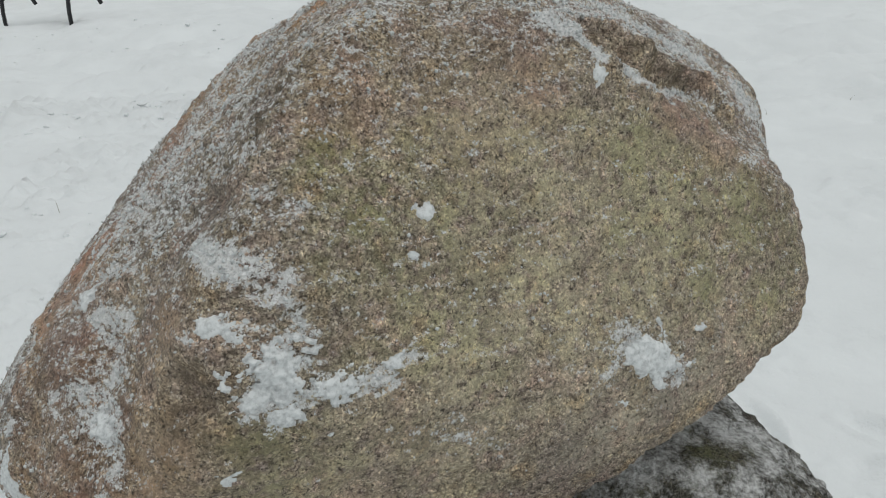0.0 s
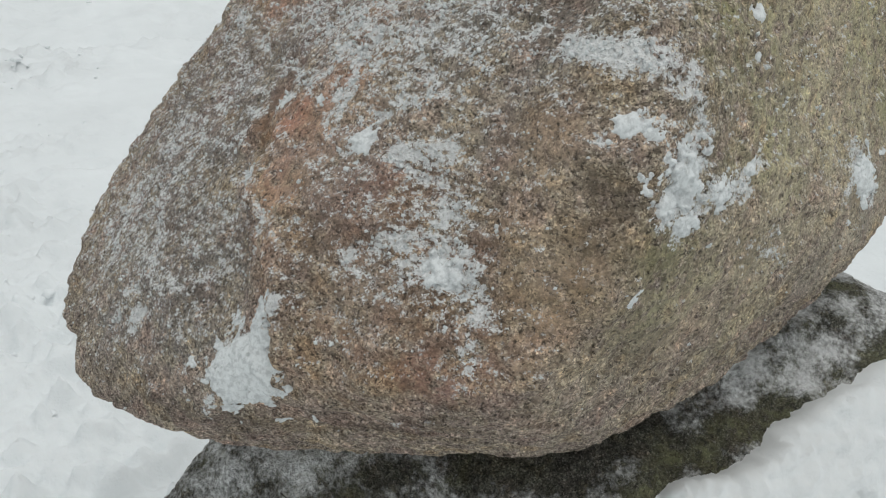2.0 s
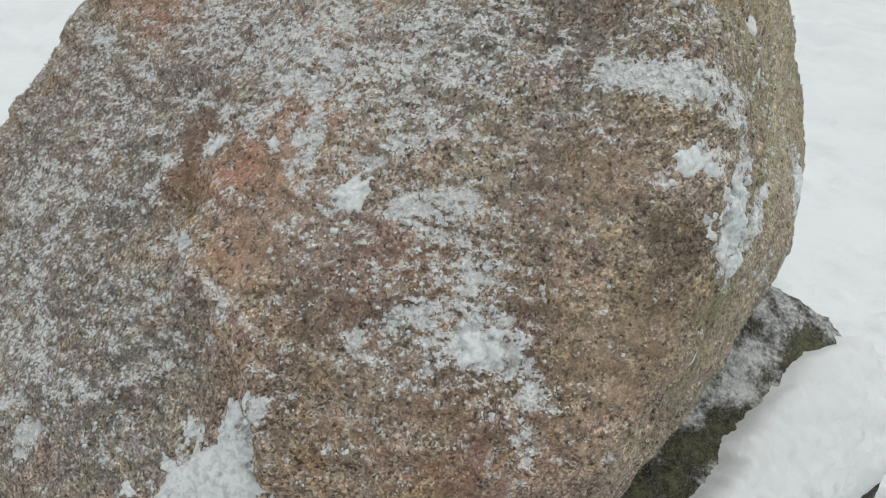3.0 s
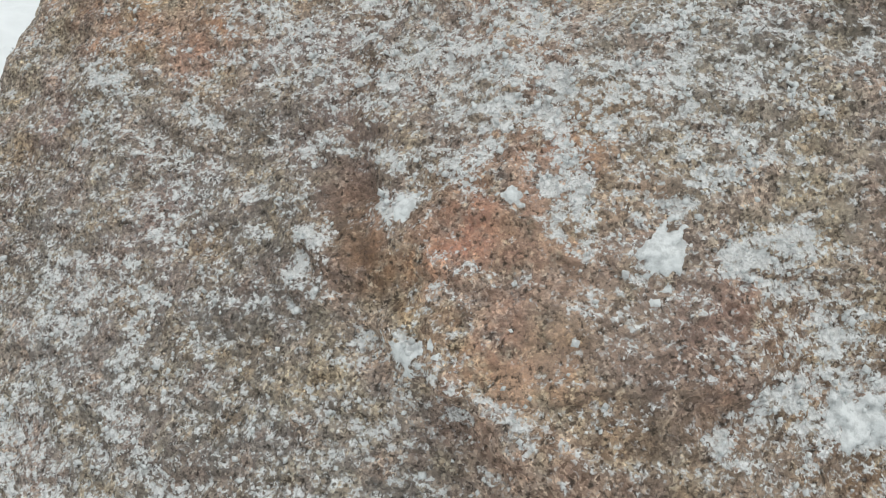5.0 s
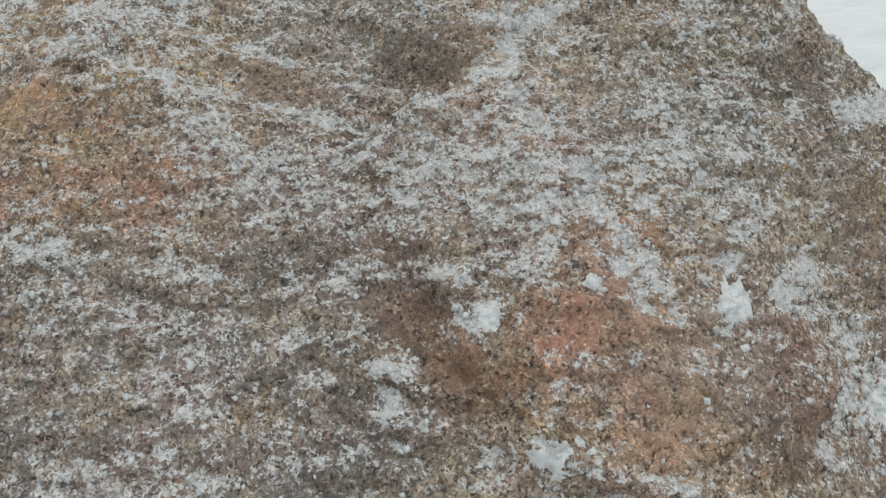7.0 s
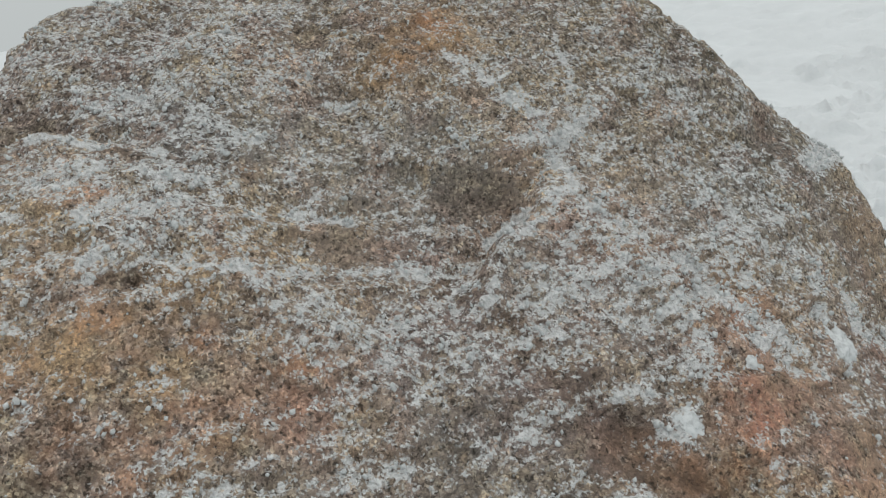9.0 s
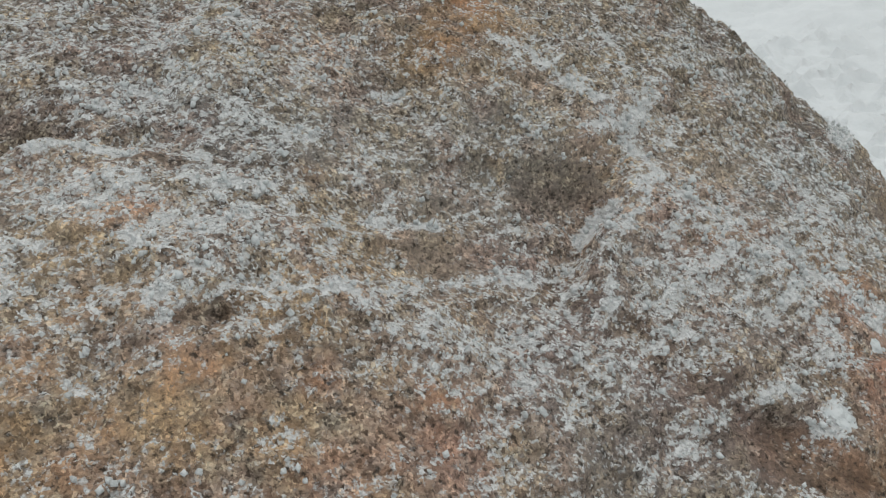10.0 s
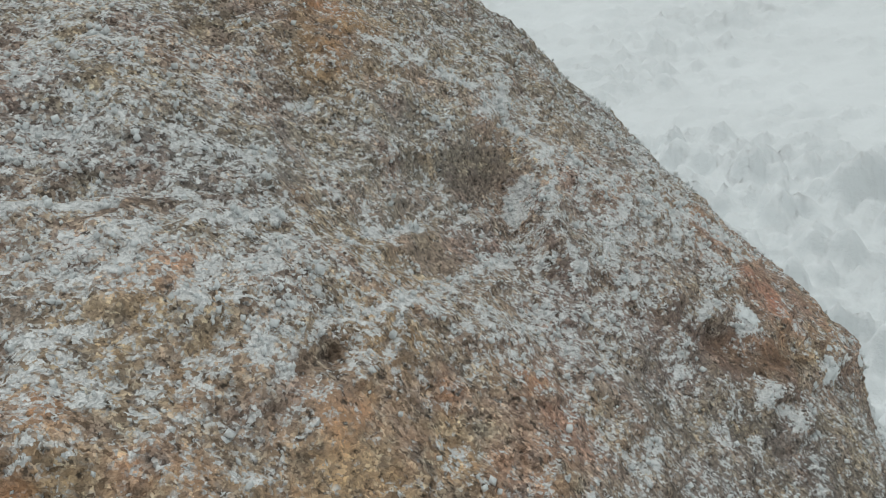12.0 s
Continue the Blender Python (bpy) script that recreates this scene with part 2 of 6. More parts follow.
class Stone:
    """A worn boulder: the rounded meeting of some cleft faces, with a few dents and swellings, seen from its middle."""

    def __init__(self, middle, faces, swellings, rounding, relief):
        self.middle = np.array(middle)
        faces = np.array(faces)
        self.n, self.d = faces[:, :3] / np.linalg.norm(faces[:, :3], axis=1)[:, None], faces[:, 3]
        self.swellings, self.k, self.relief = swellings, rounding, relief

    def surface(self, way, fine=True):
        """Points of the surface along unit directions, from the middle; without its fine grain if fine is False."""
        slope = way @ self.n.T
        r = np.min(np.where(slope > 0.02, self.d / np.maximum(slope, 0.02), 9.0), axis=1)
        for _ in range(5):
            v = self.k * (slope * r[:, None] - self.d)
            top = v.max(1)
            e = np.exp(v - top[:, None])
            s = e.sum(1)
            r = r - (top + np.log(s)) / self.k / np.maximum((e * slope).sum(1) / s, 0.1)
        p = way * r[:, None]
        push = spread(p, [(x, y, z, 1.4142 * width, amount) for x, y, z, width, amount in self.swellings], add=True)
        face = np.zeros_like(p)
        v = np.exp(np.clip(self.k * (p @ self.n.T - self.d), -50, 0.5))
        face = v @ self.n / v.sum(1)[:, None]
        out = np.maximum((face * way).sum(1), 0.45)
        return p + way * ((push + self.relief(p, fine)) / out)[:, None]


def settle(stone, blobs):
    """The same spots, moved onto the stone's surface."""
    blobs = np.array(blobs)
    blobs[:, :3] = stone.surface(blobs[:, :3] / np.linalg.norm(blobs[:, :3], axis=1)[:, None], fine=False)
    return blobs


def spread(p, blobs, add=False):
    """How strongly a set of round spots (x, y, z, radius, strength) covers each point."""
    order = np.argsort(p[:, 0])
    q = p[order]
    x_of = np.ascontiguousarray(q[:, 0])
    total = np.zeros(len(p))
    for x, y, z, radius, strength in blobs:
        low, high = np.searchsorted(x_of, (x - 2.6 * radius, x + 2.6 * radius))
        near = low + np.nonzero(np.abs(q[low:high, 2] - z) < 2.6 * radius)[0]
        away = q[near] - (x, y, z)
        here = strength * np.exp(-(away * away).sum(1) / (radius * radius))
        total[near] = total[near] + here if add else np.maximum(total[near], here)
    back = np.empty(len(p))
    back[order] = total
    return back


# ---- ground ----
def ground_height(x, y):
    """Trodden snow: long swells, churned lumps, footprints and a wheel track."""
    p = np.stack([x, y, np.zeros_like(x)], 1)
    far = np.hypot(x + 0.1, y - 1.2)
    near = 1 / (1 + (far / 12) ** 2)
    lumps = fbm(p, 0.17, 3, 0.42)
    churn = smooth(fbm(p + 31, 1.5, 2), -0.22, 0.22)
    # packed smooth where people pass in front, churned to the sides
    churn *= 0.35 + 0.65 * smooth(-x + 0.10 * y, -0.6, 0.9) + 1.6 * smooth(-y, -0.8, 0.6)
    churn = np.minimum(churn, 1.15) + 0.9 * np.exp(-((y - 8.4 - 0.06 * x) / 0.9) ** 2) * smooth(-x, 0.5, 2.0)
    churn += 0.45 * smooth(-y, 0.2, 1.5) * (1 - 0.5 * smooth(churn, 0.3, 0.9))
    h = 0.05 * fbm(p + 5, 2.4, 3) + near * (0.016 * fbm(p, 0.35, 3) + 0.012 * lumps + 1.0 * churn * (0.15 * (np.sqrt(lumps * lumps + 0.006) - 0.08) + 0.065 * lumps + 0.05 * fbm(p + 91, 0.07, 3, 0.55) + 0.055 * smooth(fbm(p + 47, 0.17, 3, 0.5), 0.0, 0.3) * smooth(fbm(p + 52, 0.6, 2), -0.1, 0.2)))
    h += 0.12 * np.exp(-((far - 0.42) / 0.24) ** 2)
    h += 0.14 * smooth(far, 4.5, 9) * (1 - smooth(far, 40, 70)) * (fbm(p + 66, 0.9, 4, 0.6) + 0.5 * np.abs(fbm(p + 68, 0.35, 2)))
    track = np.sin((y - 0.045 * x - 12.8) * 1.7)
    h -= 0.12 * smooth(track, 0.35, 0.95) * smooth(y, 7.5, 10) * (1 - smooth(y, 16, 19))
    h += 0.30 * smooth(y + 0.25 * x, 9.5, 14.5)
    return h


def footprints(x, y, h):
    for fx, fy in ((3.46, 7.32), (3.75, 7.9), (3.3, 6.6), (3.68, 9.2), (4.38, 8.7), (4.9, 9.3), (2.9, 5.6), (3.1, 4.9)):
        d = np.hypot((x - fx) / 0.17, (y - fy) / 0.10)
        h -= 0.05 * (1 - smooth(d, 0.5, 1.2))
    rng = np.random.RandomState(21)
    for _ in range(230):
        a, r = rng.uniform(0, 2 * math.pi), rng.uniform(0.8, 5.2)
        fx, fy, turn = -0.1 + r * math.cos(a), 1.2 + r * math.sin(a), rng.uniform(0, math.pi)
        if fx > 0.4 and fy > 1.6 and rng.rand() < 0.7:
            continue
        near = (np.abs(x - fx) < 0.5) & (np.abs(y - fy) < 0.5)
        u = ((x[near] - fx) * math.cos(turn) + (y[near] - fy) * math.sin(turn)) / 0.15
        v = (-(x[near] - fx) * math.sin(turn) + (y[near] - fy) * math.cos(turn)) / 0.06
        d = np.sqrt(u * u + v * v)
        h[near] += rng.uniform(0.012, 0.035) * (-(1 - smooth(d, 0.6, 1.15)) + 0.5 * np.exp(-((d - 1.35) / 0.25) ** 2))
    return h


def snow_ground():
    rings = [0.0]
    while rings[-1] < 3500:
        rings.append(rings[-1] + max(0.016, rings[-1] * 0.0075 if rings[-1] < 25 else rings[-1] * 0.08))
    rings, spokes = np.array(rings[1:]), 900
    a = np.linspace(0, 2 * math.pi, spokes, endpoint=False)
    x = (-0.1 + rings[:, None] * np.cos(a)).ravel()
    y = (1.2 + rings[:, None] * np.sin(a)).ravel()
    h = footprints(x, y, ground_height(x, y))
    h *= 1 - smooth(np.hypot(x, y), 60, 200)
    i, j = (g.ravel() for g in np.meshgrid(np.arange(len(rings) - 1), np.arange(spokes), indexing="ij"))
    k = (j + 1) % spokes
    faces = np.stack([i * spokes + j, (i + 1) * spokes + j, (i + 1) * spokes + k, i * spokes + k], 1)
    ob = new("ground", mesh_of("ground", np.stack([x, y, h], 1), faces, GROUND_SNOW))
    tagged(ob, "white trodden snow with footprints and churned lumps", "snow", kind="structure")


snow_ground()

def snow_clods():
    """Small broken lumps of snow strewn over the churned places, in one mesh."""
    rng = np.random.RandomState(5)
    ball = bmesh.new()
    bmesh.ops.create_icosphere(ball, subdivisions=2, radius=1.0)
    shape = np.array([v.co for v in ball.verts])
    tris = np.array([[v.index for v in f.verts] for f in ball.faces])
    ball.free()
    verts, faces = [], []
    for x0, x1, y0, y1, count in ((-6.5, -1.2, 7.4, 9.4, 260), (-10, -0.5, 12.2, 15.5, 260), (-3.4, -1.1, 2.2, 6.4, 120)):
        for _ in range(count):
            x, y = rng.uniform(x0, x1), rng.uniform(y0, y1)
            if math.hypot(x + 0.1, y - 1.2) < 0.9:
                continue
            size = 0.008 + 0.030 * rng.rand() ** 3
            lump = shape * (size * rng.uniform(0.7, 1.6, 3) * (1, 1, 0.5)) * (1 + 0.9 * perlin(shape * 1.6 + rng.uniform(0, 99, 3)))[:, None]
            faces.append(tris + len(verts) * len(shape))
            verts.append(lump + (x, y, -size * 0.05))
    spots = np.array([v.mean(0) for v in verts])
    rest = footprints(spots[:, 0], spots[:, 1], ground_height(spots[:, 0], spots[:, 1]))
    verts = [v + (0, 0, h) for v, h in zip(verts, rest)]
    ob = new("snow_clods", mesh_of("snow_clods", np.concatenate(verts), np.concatenate(faces), GROUND_SNOW))
    tagged(ob, "small broken lumps of white snow strewn over the ground", "snow", kind="stuff")


snow_clods()

# ---- the two stones ----
def boulder_relief(p, fine=True):
    rough = 0.006 * fbm(p, 0.17, 2) + 0.0045 * fbm(p * (1, 1, 1.5) + 3, 0.055, 2, 0.5)
    terrace = fbm(p * (0.6, 0.6, 1.6) + 40, 0.075, 3, 0.55)
    rough += 0.0022 * smooth(terrace, -0.07, 0.07) - 0.0011
    if fine:
        crumb = fbm(p * (0.8, 0.8, 1.25) + 9, 0.026, 3, 0.6)
        rough += 0.0032 * crumb + 0.0012 * smooth(crumb, 0.02, 0.14) + 0.0008 * fbm(p + 19, 0.007, 2, 0.6)
    for a, b, side, height, groove in LEDGES:
        rough += ledge(p, np.array(a), np.array(b), np.array(side), height, groove)
    return rough


def ledge(p, a, b, side, height, groove):
    """A broken step along the line from a to b: the stone stands proud on that side, and falls back to its surface further off."""
    along = b - a
    length = np.linalg.norm(along)
    along = along / length
    across = (side - a) - along * np.dot(side - a, along)
    across /= np.linalg.norm(across)
    near = np.nonzero(np.abs(p[:, 0] - (a[0] + b[0]) / 2) < length + 0.12)[0]
    near = near[((p[near] - (a + b) / 2) ** 2).sum(1) < (length + 0.12) ** 2]
    q = p[near] - a
    s, t = q @ across, q @ along
    s = s + 0.014 * fbm(p[near] + 22, 0.04, 3)
    deep = q - s[:, None] * across - t[:, None] * along
    window = smooth(t, -0.03, 0.015) * (1 - smooth(t, length - 0.015, length + 0.03)) * (1 - smooth((deep ** 2).sum(1), 0.003, 0.012))
    rise = smooth(s, -0.010, 0.010) * np.exp(-np.maximum(s, 0) / 0.05)
    if groove < 1:
        rise -= groove * np.exp(-((s + 0.012) / 0.014) ** 2)
    else:  # a cleft: it drops at once and comes back slowly
        rise -= groove * (1 - smooth(s, -0.010, 0.003)) * np.exp(np.minimum(s, 0) / 0.035)
    push = np.zeros(len(p))
    push[near] = 0.9 * height * rise * window
    return push


LEDGES = []


def broken_step(start, end, side, height, groove):
    """A step from start to end, with a place on the side that stands proud, its height and the depth of the groove below it."""
    LEDGES.append((start, end, side, height, groove))


# the crest and the wall behind it
broken_step((0.212, -0.085, 0.413), (0.297, -0.138, 0.350), (0.221, -0.182, 0.353), 0.012, 1.30)
broken_step((0.297, -0.138, 0.350), (0.387, -0.112, 0.273), (0.306, -0.168, 0.282), 0.012, 1.30)
broken_step((0.387, -0.112, 0.273), (0.523, -0.040, 0.182), (0.412, -0.124, 0.199), 0.012, 1.30)
broken_step((-0.420, -0.016, 0.071), (-0.421, -0.131, 0.049), (-0.397, -0.169, 0.083), 0.006, 0.40)
broken_step((-0.421, -0.131, 0.049), (-0.424, -0.224, 0.023), (-0.398, -0.230, 0.049), 0.006, 0.40)
broken_step((-0.424, -0.224, 0.023), (-0.426, -0.276, -0.012), (-0.400, -0.279, 0.012), 0.006, 0.40)
broken_step((-0.426, -0.276, -0.012), (-0.424, -0.293, -0.055), (-0.399, -0.304, -0.029), 0.007, 0.40)
broken_step((-0.424, -0.293, -0.055), (-0.423, -0.295, -0.101), (-0.398, -0.324, -0.067), 0.007, 0.40)
broken_step((-0.581, -0.080, -0.262), (-0.475, -0.164, -0.261), (-0.521, -0.180, -0.201), 0.008, 0.30)
broken_step((-0.475, -0.164, -0.261), (-0.348, -0.309, -0.174), (-0.409, -0.283, -0.164), 0.008, 0.30)
broken_step((-0.348, -0.309, -0.174), (-0.285, -0.353, -0.174), (-0.327, -0.384, -0.117), 0.008, 0.30)
broken_step((0.284, -0.089, 0.381), (0.350, -0.093, 0.330), (0.358, 0.026, 0.363), 0.026, 0.30)
broken_step((0.350, -0.093, 0.330), (0.456, 0.016, 0.273), (0.458, 0.108, 0.303), 0.026, 0.30)
broken_step((0.456, 0.016, 0.273), (0.509, 0.020, 0.216), (0.554, 0.181, 0.237), 0.026, 0.30)
# lesser steps
broken_step((-0.338, 0.010, 0.150), (-0.399, -0.064, 0.084), (-0.356, -0.067, 0.128), 0.005, 0.12)
broken_step((-0.399, -0.064, 0.084), (-0.435, -0.145, 0.021), (-0.400, -0.152, 0.070), 0.004, 0.12)
broken_step((-0.278, 0.031, 0.207), (-0.226, -0.017, 0.239), (-0.258, -0.040, 0.217), 0.008, 0.12)
broken_step((-0.226, -0.017, 0.239), (-0.184, -0.067, 0.272), (-0.214, -0.055, 0.247), 0.007, 0.12)
broken_step((-0.117, 0.381, 0.386), (-0.105, 0.317, 0.386), (-0.149, 0.343, 0.371), 0.013, 0.60)
broken_step((-0.105, 0.317, 0.386), (-0.134, 0.254, 0.360), (-0.157, 0.307, 0.361), 0.010, 0.60)
broken_step((-0.256, 0.028, 0.224), (-0.200, -0.063, 0.258), (-0.241, -0.052, 0.228), 0.012, 0.50)
broken_step((-0.342, -0.010, 0.145), (-0.414, -0.083, 0.064), (-0.396, 0.011, 0.091), 0.010, 0.60)
broken_step((-0.226, 0.180, 0.279), (-0.257, 0.113, 0.240), (-0.272, 0.182, 0.251), 0.007, 0.40)
broken_step((-0.202, 0.186, 0.302), (-0.201, 0.083, 0.280), (-0.225, 0.154, 0.276), 0.006, 0.40)
broken_step((-0.417, -0.150, 0.047), (-0.427, -0.259, -0.020), (-0.377, -0.299, 0.038), 0.010, 0.12)
broken_step((-0.427, -0.259, -0.020), (-0.435, -0.303, -0.093), (-0.389, -0.334, -0.028), 0.010, 0.12)
broken_step((-0.379, -0.118, 0.100), (-0.414, -0.158, 0.050), (-0.365, -0.253, 0.092), 0.005, 0.12)
broken_step((-0.017, -0.288, 0.362), (-0.101, -0.252, 0.312), (0.032, -0.299, 0.309), 0.005, 0.12)
broken_step((-0.101, -0.252, 0.312), (-0.142, -0.319, 0.252), (-0.062, -0.355, 0.270), 0.004, 0.12)
broken_step((-0.194, 0.034, 0.273), (-0.186, -0.072, 0.270), (-0.160, -0.001, 0.300), 0.005, 0.12)
broken_step((0.044, 0.348, 0.458), (0.000, 0.227, 0.443), (-0.025, 0.312, 0.431), 0.005, 0.12)
broken_step((-0.082, -0.409, -0.098), (0.156, -0.295, -0.162), (-0.008, -0.393, -0.057), 0.004, 0.12)
broken_step((-0.164, 0.269, 0.349), (-0.166, 0.197, 0.338), (-0.190, 0.249, 0.332), 0.004, 0.12)
broken_step((-0.282, 0.343, 0.291), (-0.270, 0.388, 0.294), (-0.295, 0.364, 0.275), 0.004, 0.12)
broken_step((-0.142, 0.293, 0.362), (-0.179, 0.206, 0.329), (-0.201, 0.280, 0.336), 0.005, 0.12)
broken_step((-0.209, 0.386, 0.345), (-0.240, 0.334, 0.328), (-0.242, 0.370, 0.323), 0.005, 0.12)
broken_step((-0.299, 0.384, 0.271), (-0.329, 0.312, 0.237), (-0.329, 0.362, 0.245), 0.005, 0.12)
broken_step((-0.281, 0.038, 0.205), (-0.182, -0.068, 0.274), (-0.271, -0.056, 0.207), 0.008, 0.40)
broken_step((-0.154, 0.069, 0.321), (-0.182, -0.046, 0.272), (-0.140, -0.009, 0.324), 0.007, 0.12)
broken_step((-0.245, -0.110, 0.225), (-0.339, -0.176, 0.150), (-0.309, -0.103, 0.178), 0.005, 0.12)
broken_step((-0.025, 0.266, 0.429), (-0.036, 0.172, 0.425), (-0.057, 0.243, 0.409), 0.005, 0.12)


# cleft faces, as the way they look and their distance from the middle
UPPER_FACES = [
    (0.215, -0.189, 0.958, 0.464),
    (0.352, 0.137, 0.926, 0.534),
    (-0.401, -0.004, 0.916, 0.407),
    (-0.650, -0.148, 0.745, 0.347),
    (0.639, -0.271, 0.720, 0.484),
    (-0.761, -0.137, 0.634, 0.382),
    (-0.535, -0.661, 0.526, 0.430),
    (0.382, -0.773, 0.506, 0.406),
    (0.135, 0.912, 0.386, 0.521),
    (0.166, 0.908, 0.385, 0.525),
    (0.179, 0.906, 0.385, 0.525),
    (-0.534, -0.760, 0.369, 0.467),
    (-0.846, -0.448, 0.290, 0.483),
    (-0.548, 0.798, 0.250, 0.585),
    (0.518, -0.821, 0.239, 0.364),
]
LOWER_FACES = [
    (0.974, -0.190, 0.126, 0.611),
    (0.006, -0.996, -0.094, 0.555),
    (0.347, -0.891, -0.293, 0.365),
    (0.576, -0.661, -0.481, 0.450),
    (0.455, 0.714, -0.532, 0.499),
    (-0.344, 0.693, -0.634, 0.509),
    (0.704, 0.300, -0.643, 0.530),
    (-0.344, -0.648, -0.680, 0.443),
    (-0.039, 0.627, -0.778, 0.500),
    (0.575, 0.184, -0.797, 0.503),
    (0.462, -0.048, -0.886, 0.500),
    (0.287, 0.273, -0.918, 0.223),
    (-0.303, 0.069, -0.950, 0.474),
    (-0.003, -0.244, -0.970, 0.500),
    (0.084, -0.224, -0.971, 0.320),
]
DENTS = []


def dent(x, y, z, width, height):
    """A round hollow (height below nought) or swelling of the boulder."""
    DENTS.append((x, y, z, width, height))


# broad form
dent(0.631, 0.313, 0.221, 0.075, 0.0037)
dent(-0.125, 0.339, 0.413, 0.075, -0.0163)
dent(-0.212, -0.274, -0.271, 0.075, 0.0024)
dent(0.512, -0.130, -0.101, 0.075, -0.0050)
dent(-0.471, 0.369, 0.095, 0.075, -0.0022)
dent(0.449, 0.011, 0.274, 0.075, 0.0038)
dent(-0.497, -0.097, -0.306, 0.075, 0.0034)
dent(-0.074, 0.000, 0.390, 0.075, 0.0068)
dent(-0.444, -0.311, -0.085, 0.075, -0.0114)
dent(0.388, 0.231, 0.386, 0.075, -0.0049)
dent(0.293, -0.149, 0.326, 0.075, 0.0086)
dent(0.110, -0.349, -0.030, 0.075, 0.0025)
dent(-0.094, -0.406, 0.200, 0.075, 0.0068)
dent(-0.016, -0.265, 0.381, 0.075, 0.0076)
dent(-0.287, 0.375, 0.293, 0.075, -0.0097)
dent(-0.226, -0.014, 0.252, 0.075, -0.0199)
dent(-0.309, -0.301, 0.108, 0.075, -0.0043)
dent(-0.258, -0.414, -0.130, 0.075, 0.0041)
dent(0.585, 0.121, 0.202, 0.075, -0.0184)
dent(-0.362, -0.171, -0.299, 0.075, 0.0046)
dent(-0.416, 0.178, 0.125, 0.075, 0.0048)
dent(-0.204, 0.123, 0.305, 0.075, -0.0198)
dent(-0.670, 0.050, -0.264, 0.075, 0.0037)
dent(-0.293, -0.136, 0.184, 0.075, 0.0100)
dent(-0.272, -0.399, 0.018, 0.075, -0.0190)
dent(0.598, -0.063, -0.032, 0.075, 0.0029)
dent(-0.386, 0.403, 0.184, 0.075, -0.0022)
dent(-0.086, -0.332, 0.305, 0.075, -0.0082)
dent(0.038, 0.350, 0.450, 0.075, 0.0050)
dent(-0.166, -0.099, 0.296, 0.075, 0.0067)
dent(-0.178, -0.329, 0.211, 0.075, -0.0091)
dent(-0.251, 0.249, 0.284, 0.075, 0.0132)
dent(-0.630, -0.048, -0.267, 0.075, -0.0072)
dent(-0.404, 0.044, 0.115, 0.075, -0.0161)
# lesser hollows and swellings
dent(-0.700, 0.098, -0.253, 0.050, -0.0237)
dent(-0.468, -0.199, -0.043, 0.050, -0.0188)
dent(-0.138, -0.417, 0.092, 0.035, 0.0181)
dent(-0.653, 0.020, -0.239, 0.050, 0.0172)
dent(-0.645, -0.005, -0.290, 0.050, -0.0163)
dent(-0.109, 0.078, 0.374, 0.035, -0.0163)
dent(-0.079, -0.453, 0.088, 0.035, -0.0135)
dent(-0.262, -0.327, 0.117, 0.035, -0.0130)
dent(-0.141, -0.406, 0.164, 0.050, 0.0124)
dent(-0.116, -0.440, 0.160, 0.035, -0.0160)
dent(-0.181, -0.387, 0.156, 0.050, -0.0129)
dent(-0.143, -0.399, 0.164, 0.050, 0.0152)
dent(-0.420, -0.247, -0.032, 0.035, 0.0120)
dent(0.638, 0.193, 0.142, 0.050, -0.0115)
# pits and knobs
dent(-0.188, -0.011, 0.268, 0.024, -0.011)
dent(-0.175, 0.040, 0.294, 0.019, -0.010)
dent(-0.078, 0.363, 0.404, 0.022, -0.012)
dent(-0.257, 0.256, 0.291, 0.005, -0.008)
dent(-0.369, -0.045, 0.116, 0.015, -0.012)
dent(-0.076, 0.259, 0.396, 0.022, -0.008)
dent(-0.040, 0.082, 0.420, 0.017, -0.010)
dent(0.009, 0.223, 0.447, 0.025, -0.010)
dent(-0.279, 0.314, 0.293, 0.014, -0.007)
dent(-0.235, 0.381, 0.326, 0.014, 0.008)
dent(-0.270, 0.365, 0.298, 0.014, 0.007)
dent(-0.303, 0.234, 0.247, 0.018, -0.006)
dent(-0.276, 0.141, 0.234, 0.020, 0.006)
dent(-0.312, 0.034, 0.177, 0.018, 0.007)
dent(-0.207, 0.209, 0.302, 0.020, 0.008)
dent(-0.226, 0.300, 0.332, 0.015, -0.007)
dent(-0.185, -0.000, 0.272, 0.019, -0.003)
dent(-0.362, -0.018, 0.123, 0.015, -0.004)
dent(-0.405, -0.114, 0.068, 0.020, -0.006)
dent(-0.403, 0.059, 0.097, 0.018, 0.007)
dent(-0.378, 0.166, 0.155, 0.024, -0.007)
dent(-0.143, -0.445, 0.094, 0.018, -0.012)
dent(-0.135, -0.330, 0.250, 0.014, -0.010)
dent(-0.151, -0.439, 0.094, 0.022, -0.010)
dent(-0.323, -0.322, 0.063, 0.027, 0.008)
dent(-0.199, -0.429, 0.051, 0.022, 0.006)

BOULDER = Stone((-0.12, 1.15, 1.1), UPPER_FACES + LOWER_FACES, DENTS, 60.0, boulder_relief)

frosted, cleared, stained = [], [], {key: [] for key in STAINS}


def frost(x, y, z, radius, strength):
    frosted.append((x, y, z, radius, strength))


def clear(x, y, z, radius, strength):
    cleared.append((x, y, z, radius, strength))


def stain(key, x, y, z, radius, strength):
    stained[key].append((x, y, z, radius, strength))


